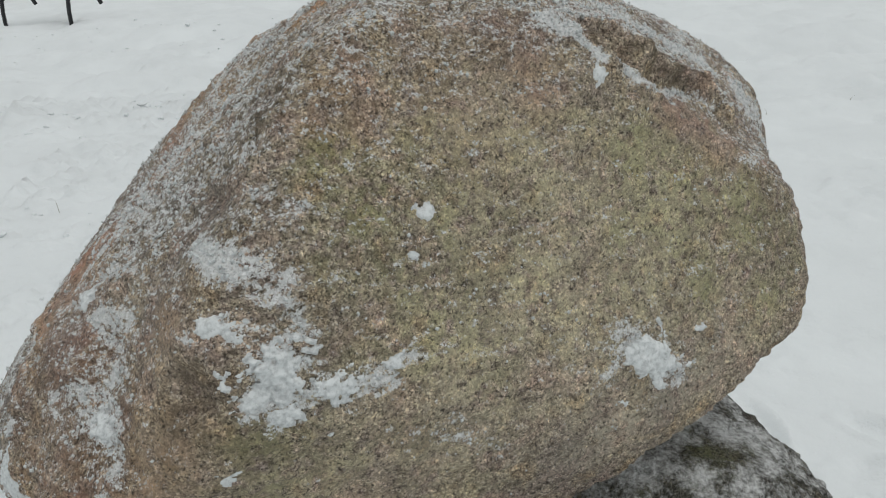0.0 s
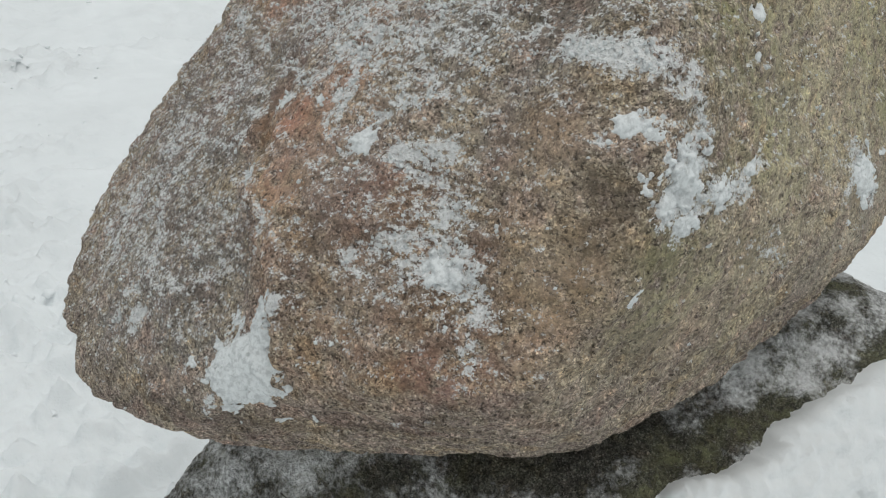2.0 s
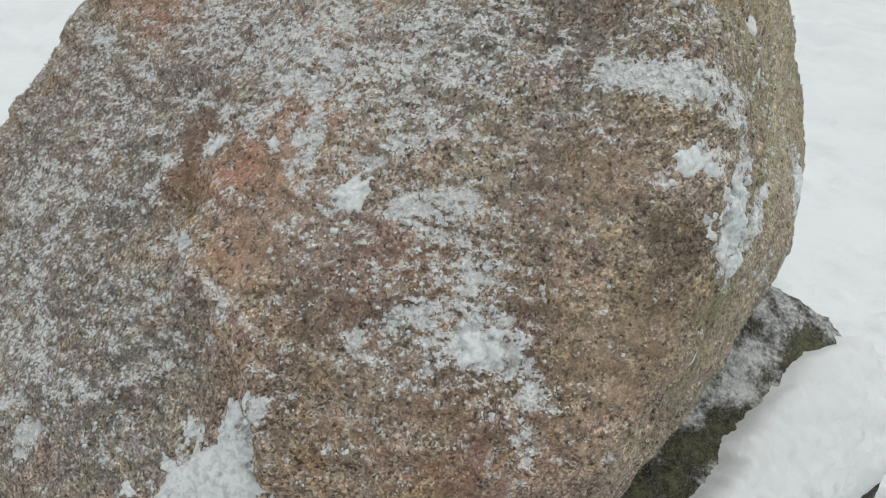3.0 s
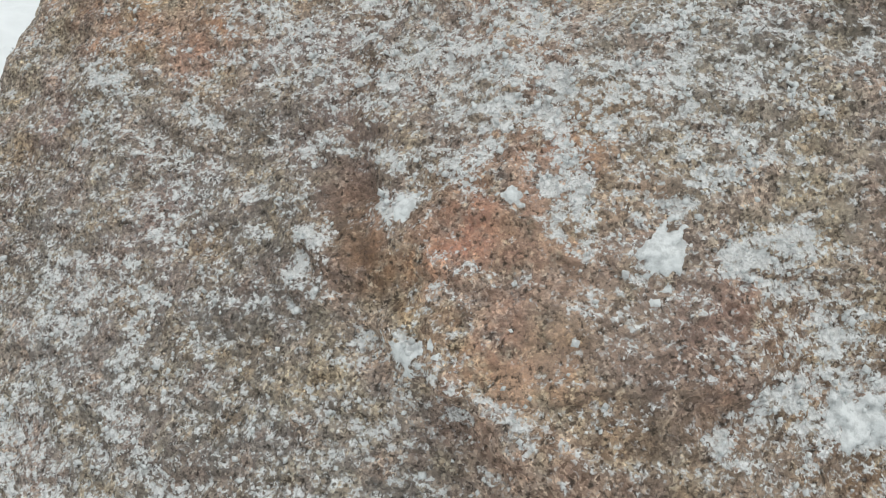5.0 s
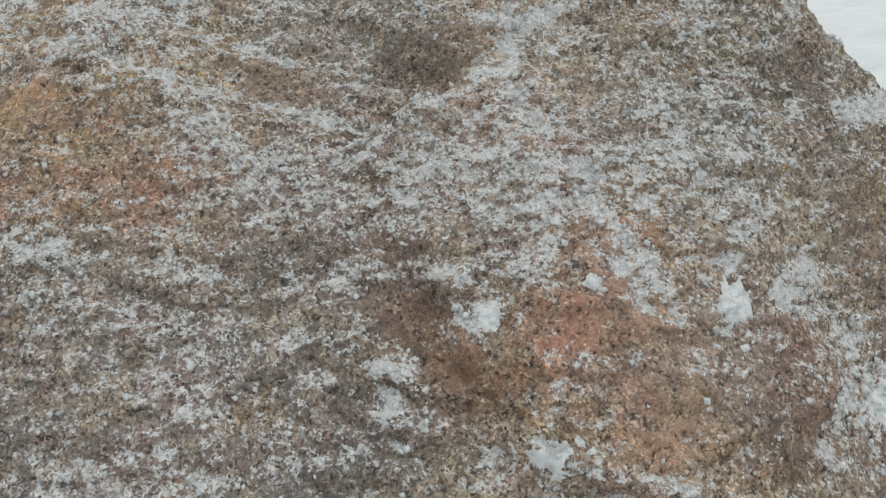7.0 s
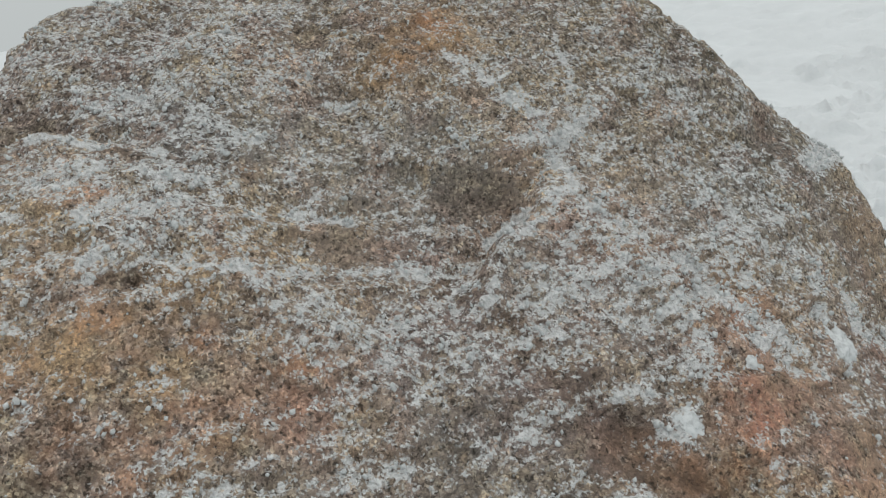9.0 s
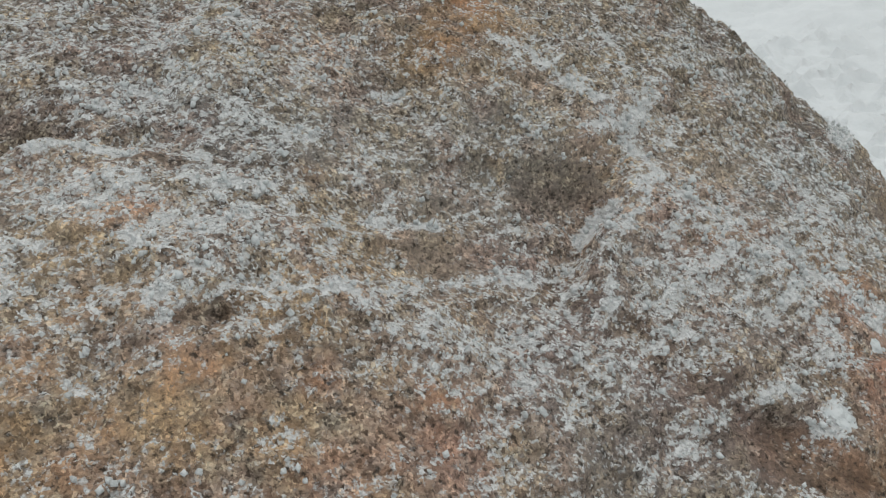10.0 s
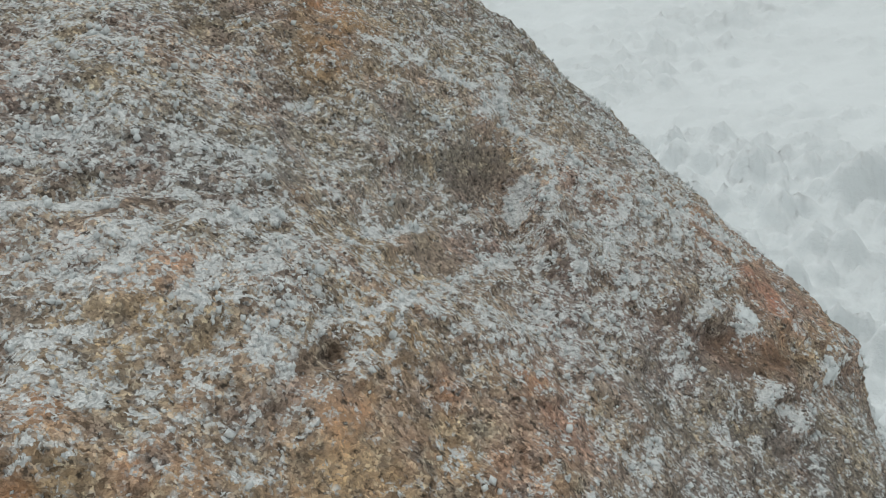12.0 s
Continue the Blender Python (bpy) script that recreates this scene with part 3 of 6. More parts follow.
def streak(kind, radius, strength, *points):
    """Spots of one size in a row along a line."""
    for a, b in zip(points, points[1:]):
        count = max(1, round(math.dist(a, b) / (0.8 * radius)))
        for k in range(count + 1):
            kind.append((*(np.array(a) + (np.array(b) - np.array(a)) * k / count), radius, strength))


# rime on the boulder
frost(-0.526, 0.134, -0.007, 0.023, 0.33)
frost(-0.595, -0.033, -0.159, 0.022, 0.33)
frost(-0.201, -0.216, 0.243, 0.021, 0.33)
frost(-0.163, -0.252, 0.266, 0.020, 0.33)
frost(-0.378, 0.214, 0.168, 0.030, 0.28)
frost(-0.302, -0.254, 0.139, 0.020, 0.28)
frost(-0.248, -0.278, 0.168, 0.020, 0.28)
frost(-0.217, 0.231, 0.304, 0.053, 0.33)
frost(-0.277, 0.141, 0.233, 0.046, 0.30)
frost(-0.163, 0.273, 0.350, 0.044, 0.28)
frost(-0.335, 0.091, 0.168, 0.041, 0.28)
frost(0.296, -0.108, 0.357, 0.022, 0.33)
frost(0.352, -0.107, 0.305, 0.018, 0.33)
frost(0.488, 0.229, 0.321, 0.048, 0.28)
frost(-0.230, 0.265, 0.316, 0.068, 0.10)
frost(-0.172, 0.049, 0.300, 0.064, 0.12)
frost(-0.172, -0.121, 0.286, 0.066, 0.12)
frost(-0.188, -0.251, 0.243, 0.042, 0.09)
frost(-0.269, 0.020, 0.213, 0.042, 0.09)
frost(0.338, -0.068, 0.342, 0.030, 0.28)
frost(0.416, -0.054, 0.278, 0.031, 0.28)
frost(0.491, -0.015, 0.228, 0.033, 0.22)
frost(0.061, -0.276, 0.321, 0.018, 0.11)
frost(-0.588, 0.151, -0.075, 0.052, 0.28)
frost(-0.576, -0.050, -0.140, 0.026, 0.28)
frost(-0.319, -0.024, 0.168, 0.085, 0.25)
frost(-0.415, -0.000, 0.073, 0.059, 0.19)
frost(-0.490, 0.059, 0.013, 0.070, 0.11)
frost(-0.265, -0.315, 0.116, 0.038, 0.28)
frost(-0.261, -0.427, -0.022, 0.020, 0.19)
frost(-0.231, -0.051, 0.235, 0.074, 0.09)
frost(-0.224, -0.264, 0.200, 0.037, 0.14)
frost(-0.219, -0.304, 0.177, 0.033, 0.10)
frost(-0.293, -0.330, 0.075, 0.031, 0.12)
frost(-0.394, 0.021, 0.094, 0.050, 0.10)
frost(-0.481, 0.147, 0.045, 0.048, 0.04)
frost(-0.436, -0.170, 0.012, 0.024, 0.09)
frost(-0.320, 0.018, 0.168, 0.057, 0.06)
frost(-0.225, -0.164, 0.235, 0.057, 0.08)
frost(-0.116, 0.203, 0.373, 0.071, 0.14)
frost(-0.151, -0.123, 0.310, 0.052, 0.10)
frost(-0.157, 0.307, 0.361, 0.064, 0.10)
frost(-0.222, -0.181, 0.234, 0.036, 0.09)
frost(-0.193, 0.378, 0.355, 0.048, 0.12)
frost(-0.006, 0.326, 0.444, 0.046, 0.12)
frost(-0.120, -0.226, 0.307, 0.059, 0.22)
frost(-0.176, -0.264, 0.249, 0.052, 0.19)
frost(0.264, -0.087, 0.390, 0.058, 0.28)
frost(0.394, 0.018, 0.328, 0.057, 0.28)
frost(-0.275, -0.342, 0.072, 0.040, 0.11)
frost(0.028, -0.237, 0.399, 0.037, 0.11)
frost(-0.206, 0.184, 0.298, 0.053, 0.08)
frost(-0.071, 0.218, 0.403, 0.037, 0.12)
frost(-0.277, -0.058, 0.203, 0.086, 0.25)
frost(-0.404, 0.096, 0.110, 0.081, 0.19)
frost(-0.551, 0.110, -0.043, 0.056, 0.22)
frost(-0.565, -0.033, -0.113, 0.043, 0.17)
frost(-0.065, 0.272, 0.404, 0.044, 0.17)
frost(-0.113, 0.190, 0.376, 0.043, 0.19)
frost(-0.160, -0.096, 0.300, 0.028, 0.25)
frost(-0.154, 0.232, 0.349, 0.036, 0.19)
frost(-0.229, -0.309, 0.161, 0.034, 0.17)
frost(-0.315, -0.242, 0.137, 0.018, 0.22)
frost(0.373, -0.077, 0.306, 0.015, 0.33)
frost(0.508, 0.234, 0.306, 0.034, 0.33)
frost(0.359, 0.038, 0.365, 0.033, 0.33)
frost(0.351, -0.224, -0.018, 0.029, 0.28)
frost(-0.500, 0.130, 0.020, 0.037, 0.33)
frost(-0.369, 0.069, 0.130, 0.053, 0.28)
frost(-0.314, 0.078, 0.183, 0.053, 0.28)
frost(-0.271, 0.080, 0.221, 0.036, 0.28)
frost(-0.262, -0.331, 0.100, 0.030, 0.33)
frost(0.103, -0.356, -0.025, 0.032, 0.22)
frost(0.167, -0.316, -0.079, 0.034, 0.19)

# streaks and patches of rime
streak(frosted, 0.015, 0.95, (-0.142, -0.367, 0.213), (-0.112, -0.406, 0.211), (-0.080, -0.416, 0.199), (-0.048, -0.413, 0.191))
streak(frosted, 0.009, 0.66, (-0.100, -0.400, 0.220), (-0.078, -0.406, 0.211))
streak(frosted, 0.012, 0.95, (-0.052, -0.420, 0.178), (-0.041, -0.416, 0.159), (-0.034, -0.421, 0.136))
streak(frosted, 0.030, 1.15, (-0.055, -0.431, 0.117), (-0.060, -0.433, 0.090))
streak(frosted, 0.022, 1.10, (-0.077, -0.438, 0.099), (-0.084, -0.442, 0.080))
streak(frosted, 0.009, 1.00, (-0.087, -0.443, 0.081), (-0.096, -0.452, 0.063))
streak(frosted, 0.016, 1.00, (-0.066, -0.439, 0.058), (-0.050, -0.435, 0.061))
streak(frosted, 0.016, 0.95, (-0.033, -0.429, 0.080), (-0.001, -0.413, 0.075), (0.042, -0.387, 0.066))
streak(frosted, 0.010, 0.90, (0.046, -0.385, 0.083), (0.069, -0.370, 0.087))
streak(frosted, 0.007, 0.90, (-0.142, -0.434, 0.143), (-0.146, -0.429, 0.147))
streak(frosted, 0.012, 0.66, (-0.305, -0.340, 0.033), (-0.266, -0.359, 0.044))
streak(frosted, 0.017, 0.95, (-0.300, -0.354, 0.018), (-0.264, -0.381, 0.013))
streak(frosted, 0.017, 0.95, (-0.281, -0.366, 0.015), (-0.254, -0.391, 0.013))
streak(frosted, 0.011, 0.61, (-0.246, -0.400, 0.007), (-0.254, -0.418, -0.018))
streak(frosted, 0.009, 0.57, (-0.262, -0.422, -0.031), (-0.269, -0.424, -0.043), (-0.267, -0.432, -0.056))
streak(frosted, 0.010, 0.45, (-0.288, -0.426, -0.086), (-0.278, -0.434, -0.078))
streak(frosted, 0.019, 0.61, (-0.284, -0.294, 0.116), (-0.254, -0.318, 0.109))
streak(frosted, 0.013, 0.53, (-0.248, -0.334, 0.093), (-0.246, -0.357, 0.071))
streak(frosted, 0.011, 0.41, (-0.287, -0.311, 0.088), (-0.277, -0.337, 0.063))
streak(frosted, 0.013, 1.10, (-0.427, -0.291, -0.033), (-0.440, -0.265, -0.075))
streak(frosted, 0.027, 1.30, (-0.450, -0.269, -0.103), (-0.476, -0.241, -0.136))
streak(frosted, 0.006, 1.20, (-0.498, -0.221, -0.166), (-0.503, -0.203, -0.191), (-0.499, -0.198, -0.207))
streak(frosted, 0.018, 0.45, (-0.595, -0.023, -0.145), (-0.545, -0.054, -0.073), (-0.527, 0.049, -0.021), (-0.465, 0.091, 0.043))
streak(frosted, 0.023, 1.00, (0.312, -0.241, 0.026), (0.355, -0.222, -0.012), (0.393, -0.201, -0.047))
streak(frosted, 0.020, 0.61, (0.293, -0.263, -0.016), (0.306, -0.249, 0.010))
streak(frosted, 0.012, 0.85, (0.084, -0.365, -0.016), (0.113, -0.350, -0.034), (0.161, -0.326, -0.065))
streak(frosted, 0.008, 0.66, (0.130, -0.345, -0.014), (0.105, -0.361, 0.002))
streak(frosted, 0.007, 0.66, (0.060, -0.377, -0.039), (0.072, -0.373, -0.033))
streak(frosted, 0.006, 0.41, (-0.043, -0.367, 0.254), (-0.027, -0.362, 0.251))
streak(frosted, 0.008, 0.85, (-0.340, -0.356, -0.146), (-0.316, -0.375, -0.144), (-0.292, -0.380, -0.155))
streak(frosted, 0.019, 0.45, (-0.286, -0.010, 0.205), (-0.264, -0.173, 0.205))
streak(frosted, 0.016, 0.49, (-0.352, 0.055, 0.144), (-0.339, -0.129, 0.150), (-0.300, -0.135, 0.185))
streak(frosted, 0.013, 0.57, (-0.426, -0.022, 0.062), (-0.389, -0.044, 0.103), (-0.360, -0.094, 0.135))
streak(frosted, 0.010, 0.49, (-0.196, -0.251, 0.229), (-0.225, -0.267, 0.198))
streak(frosted, 0.010, 0.41, (-0.270, -0.278, 0.152), (-0.235, -0.293, 0.168), (-0.202, -0.314, 0.183))
streak(frosted, 0.017, 0.53, (-0.611, 0.071, -0.121), (-0.588, 0.124, -0.078), (-0.555, 0.149, -0.036))
streak(frosted, 0.016, 0.85, (-0.575, -0.068, -0.135), (-0.567, -0.070, -0.124))
streak(frosted, 0.010, 0.33, (-0.533, 0.023, -0.032), (-0.526, -0.102, -0.074))
streak(frosted, 0.006, 0.57, (-0.419, -0.095, 0.051), (-0.423, -0.191, 0.049), (-0.426, -0.235, 0.027))
streak(frosted, 0.007, 0.57, (-0.422, -0.069, 0.068), (-0.439, -0.003, 0.054))
streak(frosted, 0.013, 0.49, (-0.577, -0.098, -0.174), (-0.575, -0.114, -0.185))
streak(frosted, 0.005, 0.61, (-0.287, 0.026, 0.209), (-0.274, 0.009, 0.222), (-0.261, -0.004, 0.232), (-0.249, -0.017, 0.244), (-0.236, -0.041, 0.252), (-0.229, -0.059, 0.257), (-0.213, -0.078, 0.269))
streak(frosted, 0.007, 0.57, (-0.289, 0.010, 0.206), (-0.278, -0.024, 0.208), (-0.278, -0.065, 0.211), (-0.272, -0.103, 0.219))
streak(frosted, 0.009, 0.53, (-0.305, -0.112, 0.184), (-0.305, -0.125, 0.182))
streak(frosted, 0.007, 0.57, (-0.316, -0.019, 0.177), (-0.322, 0.020, 0.172))
streak(frosted, 0.008, 0.57, (-0.388, 0.053, 0.110), (-0.380, 0.032, 0.113), (-0.383, 0.003, 0.112))
streak(frosted, 0.007, 0.66, (-0.398, -0.013, 0.098), (-0.398, -0.031, 0.101))
streak(frosted, 0.008, 0.57, (-0.420, -0.058, 0.076), (-0.423, -0.030, 0.066), (-0.434, -0.016, 0.056))
streak(frosted, 0.006, 0.49, (-0.409, -0.036, 0.086), (-0.408, -0.055, 0.092))
streak(frosted, 0.006, 0.41, (-0.368, 0.130, 0.154), (-0.364, 0.105, 0.151))
streak(frosted, 0.010, 0.66, (-0.432, -0.165, 0.049), (-0.420, -0.179, 0.025))
streak(frosted, 0.006, 0.57, (-0.223, -0.190, 0.233), (-0.221, -0.199, 0.232))
streak(frosted, 0.005, 0.57, (-0.253, -0.185, 0.211), (-0.243, -0.198, 0.213), (-0.234, -0.212, 0.214))
streak(frosted, 0.008, 0.49, (-0.186, -0.244, 0.243), (-0.208, -0.254, 0.217))
streak(frosted, 0.007, 0.41, (-0.218, -0.304, 0.174), (-0.205, -0.306, 0.186))
streak(frosted, 0.008, 0.57, (-0.275, -0.263, 0.153), (-0.268, -0.275, 0.156))
streak(frosted, 0.007, 0.57, (-0.295, -0.250, 0.139), (-0.288, -0.255, 0.143))
streak(frosted, 0.010, 0.66, (-0.325, -0.251, 0.110), (-0.331, -0.248, 0.105))
streak(frosted, 0.015, 0.85, (-0.289, -0.295, 0.110), (-0.264, -0.309, 0.112), (-0.246, -0.318, 0.118))
streak(frosted, 0.012, 0.66, (-0.279, -0.309, 0.094), (-0.259, -0.326, 0.086), (-0.260, -0.343, 0.068))
streak(frosted, 0.016, 0.95, (-0.319, -0.330, 0.038), (-0.301, -0.340, 0.036))
streak(frosted, 0.016, 1.15, (-0.271, -0.363, 0.031), (-0.270, -0.377, 0.012))
streak(frosted, 0.011, 0.90, (-0.261, -0.351, 0.062), (-0.273, -0.352, 0.044))
streak(frosted, 0.011, 0.66, (-0.352, -0.318, 0.020), (-0.340, -0.333, 0.010))
streak(frosted, 0.006, 1.00, (-0.419, -0.126, 0.051), (-0.426, -0.147, 0.046))
streak(frosted, 0.006, 0.90, (-0.324, -0.178, 0.148), (-0.324, -0.184, 0.144))
streak(frosted, 0.005, 0.57, (-0.318, -0.160, 0.163), (-0.322, -0.164, 0.158))
streak(frosted, 0.007, 0.66, (-0.380, -0.159, 0.103), (-0.378, -0.168, 0.102))
streak(frosted, 0.006, 0.49, (-0.341, -0.096, 0.150), (-0.342, -0.074, 0.154))
streak(frosted, 0.006, 0.37, (-0.415, 0.167, 0.120), (-0.375, 0.232, 0.183))
streak(frosted, 0.007, 0.61, (-0.195, 0.137, 0.293), (-0.194, 0.107, 0.284))
streak(frosted, 0.010, 0.49, (-0.195, 0.190, 0.323), (-0.186, 0.168, 0.317))
streak(frosted, 0.007, 0.41, (-0.167, 0.046, 0.295), (-0.166, 0.031, 0.297))
streak(frosted, 0.010, 0.53, (-0.277, -0.071, 0.212), (-0.275, -0.090, 0.215))
streak(frosted, 0.007, 0.41, (-0.200, -0.247, 0.228), (-0.217, -0.249, 0.214))
streak(frosted, 0.009, 0.61, (-0.288, -0.256, 0.143), (-0.273, -0.265, 0.155))
streak(frosted, 0.008, 0.49, (-0.384, 0.056, 0.113), (-0.385, 0.011, 0.110))
streak(frosted, 0.007, 0.66, (-0.403, 0.031, 0.088), (-0.400, 0.016, 0.089))
streak(frosted, 0.006, 0.49, (-0.423, -0.013, 0.067), (-0.426, -0.045, 0.072))
streak(frosted, 0.006, 0.57, (-0.436, -0.008, 0.056), (-0.432, -0.024, 0.056))
streak(frosted, 0.007, 0.49, (-0.369, 0.133, 0.154), (-0.366, 0.109, 0.152))
streak(frosted, 0.010, 0.49, (-0.380, 0.258, 0.183), (-0.385, 0.240, 0.177))
streak(frosted, 0.007, 0.41, (-0.439, 0.108, 0.080), (-0.430, 0.087, 0.078))
streak(frosted, 0.006, 0.85, (-0.223, -0.192, 0.232), (-0.220, -0.201, 0.231))
streak(frosted, 0.007, 0.49, (-0.257, 0.169, 0.271), (-0.248, 0.186, 0.284))
streak(frosted, 0.004, 1.25, (-0.071, 0.340, 0.385), (-0.123, 0.320, 0.388), (-0.127, 0.305, 0.385), (-0.127, 0.289, 0.378), (-0.135, 0.275, 0.373), (-0.143, 0.267, 0.370))
streak(frosted, 0.006, 0.66, (-0.175, 0.246, 0.356), (-0.181, 0.221, 0.346), (-0.183, 0.196, 0.336))
streak(frosted, 0.007, 0.57, (-0.149, 0.237, 0.359), (-0.145, 0.225, 0.359))
streak(frosted, 0.009, 0.49, (-0.077, 0.272, 0.398), (-0.069, 0.245, 0.401))
streak(frosted, 0.009, 0.41, (-0.101, 0.192, 0.389), (-0.122, 0.181, 0.372), (-0.138, 0.161, 0.357), (-0.141, 0.144, 0.351))
streak(frosted, 0.005, 0.85, (-0.105, 0.080, 0.358), (-0.102, 0.065, 0.356))
streak(frosted, 0.005, 0.90, (-0.195, 0.140, 0.293), (-0.194, 0.117, 0.288), (-0.199, 0.097, 0.281))
streak(frosted, 0.006, 0.57, (-0.211, 0.286, 0.332), (-0.204, 0.274, 0.338), (-0.196, 0.258, 0.341))
streak(frosted, 0.005, 0.66, (-0.247, 0.290, 0.306), (-0.240, 0.279, 0.312))
streak(frosted, 0.003, 0.66, (-0.251, 0.217, 0.293), (-0.253, 0.191, 0.282))
streak(frosted, 0.006, 0.57, (-0.262, 0.180, 0.271), (-0.260, 0.169, 0.269))
streak(frosted, 0.008, 0.49, (-0.277, 0.152, 0.250), (-0.275, 0.141, 0.249))
streak(frosted, 0.009, 1.15, (-0.214, -0.012, 0.238), (-0.203, -0.033, 0.243), (-0.209, -0.043, 0.252))
streak(frosted, 0.004, 0.45, (-0.232, -0.002, 0.232), (-0.250, 0.021, 0.224), (-0.265, 0.039, 0.213))
streak(frosted, 0.010, 0.90, (-0.169, -0.067, 0.308), (-0.165, -0.099, 0.300), (-0.155, -0.123, 0.310))
streak(frosted, 0.005, 0.61, (-0.132, -0.128, 0.331), (-0.104, -0.139, 0.353), (-0.076, -0.142, 0.377))
streak(frosted, 0.006, 0.49, (-0.165, 0.032, 0.299), (-0.169, 0.020, 0.298))
streak(frosted, 0.007, 0.41, (-0.269, -0.065, 0.219), (-0.277, -0.073, 0.212))
streak(frosted, 0.007, 0.37, (-0.273, -0.019, 0.216), (-0.273, -0.031, 0.213))
streak(frosted, 0.012, 0.49, (-0.213, -0.211, 0.234), (-0.239, -0.226, 0.205), (-0.266, -0.250, 0.169))
streak(frosted, 0.005, 0.49, (-0.321, 0.279, 0.245), (-0.317, 0.259, 0.241), (-0.313, 0.242, 0.234))
streak(frosted, 0.005, 0.49, (-0.288, 0.225, 0.260), (-0.297, 0.240, 0.254))
streak(frosted, 0.005, 0.49, (-0.309, 0.255, 0.248), (-0.306, 0.245, 0.244))
streak(frosted, 0.005, 0.41, (-0.194, 0.344, 0.344), (-0.198, 0.324, 0.341))
streak(frosted, 0.005, 0.85, (-0.367, -0.088, 0.129), (-0.371, -0.091, 0.125))
streak(frosted, 0.006, 0.33, (-0.040, 0.236, 0.429), (-0.034, 0.192, 0.430))
streak(frosted, 0.008, 0.49, (-0.061, 0.215, 0.413), (-0.069, 0.197, 0.411))
streak(frosted, 0.010, 0.49, (-0.109, 0.197, 0.384), (-0.124, 0.189, 0.372))
streak(frosted, 0.004, 0.90, (-0.102, 0.084, 0.362), (-0.102, 0.061, 0.357))
streak(frosted, 0.005, 0.66, (-0.206, 0.289, 0.338), (-0.202, 0.271, 0.339))
streak(frosted, 0.004, 0.85, (-0.220, 0.365, 0.330), (-0.222, 0.356, 0.326))
streak(frosted, 0.006, 0.57, (-0.241, 0.285, 0.311), (-0.252, 0.287, 0.302))
streak(frosted, 0.004, 0.41, (-0.267, 0.346, 0.292), (-0.268, 0.334, 0.286))
streak(frosted, 0.008, 0.49, (-0.187, 0.355, 0.349), (-0.193, 0.334, 0.344))
streak(frosted, 0.005, 0.66, (-0.242, -0.082, 0.243), (-0.245, -0.088, 0.240))
streak(frosted, 0.006, 0.90, (-0.335, -0.193, 0.130), (-0.342, -0.198, 0.124))
streak(frosted, 0.008, 0.95, (-0.420, -0.136, 0.059), (-0.425, -0.138, 0.040))
streak(frosted, 0.009, 0.45, (-0.272, -0.031, 0.214), (-0.283, -0.037, 0.207))
streak(frosted, 0.005, 0.41, (-0.362, 0.116, 0.156), (-0.367, 0.119, 0.153))
streak(frosted, 0.007, 0.41, (-0.377, 0.042, 0.118), (-0.380, 0.020, 0.115))
streak(frosted, 0.005, 0.41, (-0.290, 0.119, 0.222), (-0.307, 0.100, 0.203))
streak(frosted, 0.003, 0.41, (-0.252, 0.198, 0.288), (-0.259, 0.174, 0.271))
streak(frosted, 0.008, 1.20, (0.249, -0.148, 0.381), (0.275, -0.149, 0.367), (0.297, -0.155, 0.350))
streak(frosted, 0.011, 1.20, (0.230, -0.147, 0.398), (0.264, -0.136, 0.382))
streak(frosted, 0.008, 1.10, (0.330, -0.142, 0.330), (0.361, -0.127, 0.309), (0.405, -0.051, 0.283))
streak(frosted, 0.008, 1.00, (0.410, -0.048, 0.282), (0.458, 0.012, 0.273), (0.483, 0.016, 0.247))
streak(frosted, 0.022, 0.90, (0.321, 0.009, 0.389), (0.376, 0.051, 0.360), (0.455, 0.139, 0.313), (0.511, 0.179, 0.283))
streak(frosted, 0.016, 0.90, (0.524, 0.191, 0.272), (0.498, 0.030, 0.263))
streak(frosted, 0.030, 1.10, (0.588, 0.213, 0.220), (0.620, 0.230, 0.187), (0.625, 0.213, 0.157))
streak(frosted, 0.007, 0.66, (0.488, -0.076, 0.197), (0.528, -0.051, 0.179))
streak(frosted, 0.006, 0.41, (0.011, -0.326, 0.282), (0.017, -0.328, 0.276))
streak(frosted, 0.006, 0.41, (-0.097, -0.299, 0.310), (-0.091, -0.328, 0.288))
streak(frosted, 0.008, 0.41, (-0.103, -0.313, 0.290), (-0.134, -0.303, 0.259))
streak(frosted, 0.041, 0.23, (-0.575, 0.069, -0.075), (-0.528, -0.117, -0.082), (-0.515, -0.170, -0.116))
streak(frosted, 0.043, 0.25, (-0.481, 0.169, 0.046), (-0.472, -0.024, 0.014), (-0.458, -0.149, -0.022))
streak(frosted, 0.040, 0.29, (-0.332, 0.073, 0.176), (-0.297, -0.063, 0.193), (-0.263, -0.194, 0.198))
streak(frosted, 0.011, 0.61, (-0.092, -0.034, 0.382), (-0.150, -0.090, 0.322), (-0.225, -0.093, 0.253), (-0.273, -0.154, 0.199))
streak(frosted, 0.010, 0.57, (-0.283, -0.149, 0.190), (-0.317, -0.196, 0.149), (-0.363, -0.231, 0.092))
streak(frosted, 0.007, 0.57, (-0.089, -0.316, 0.302), (-0.116, -0.318, 0.268), (-0.160, -0.316, 0.220))
streak(frosted, 0.009, 0.49, (-0.252, 0.164, 0.272), (-0.249, -0.097, 0.233), (-0.284, -0.192, 0.183))
streak(frosted, 0.012, 0.57, (-0.066, -0.424, 0.179), (-0.042, -0.417, 0.157), (-0.023, -0.415, 0.137))
streak(frosted, 0.012, 0.49, (0.038, -0.390, 0.008), (0.121, -0.346, -0.040), (0.166, -0.321, -0.075))
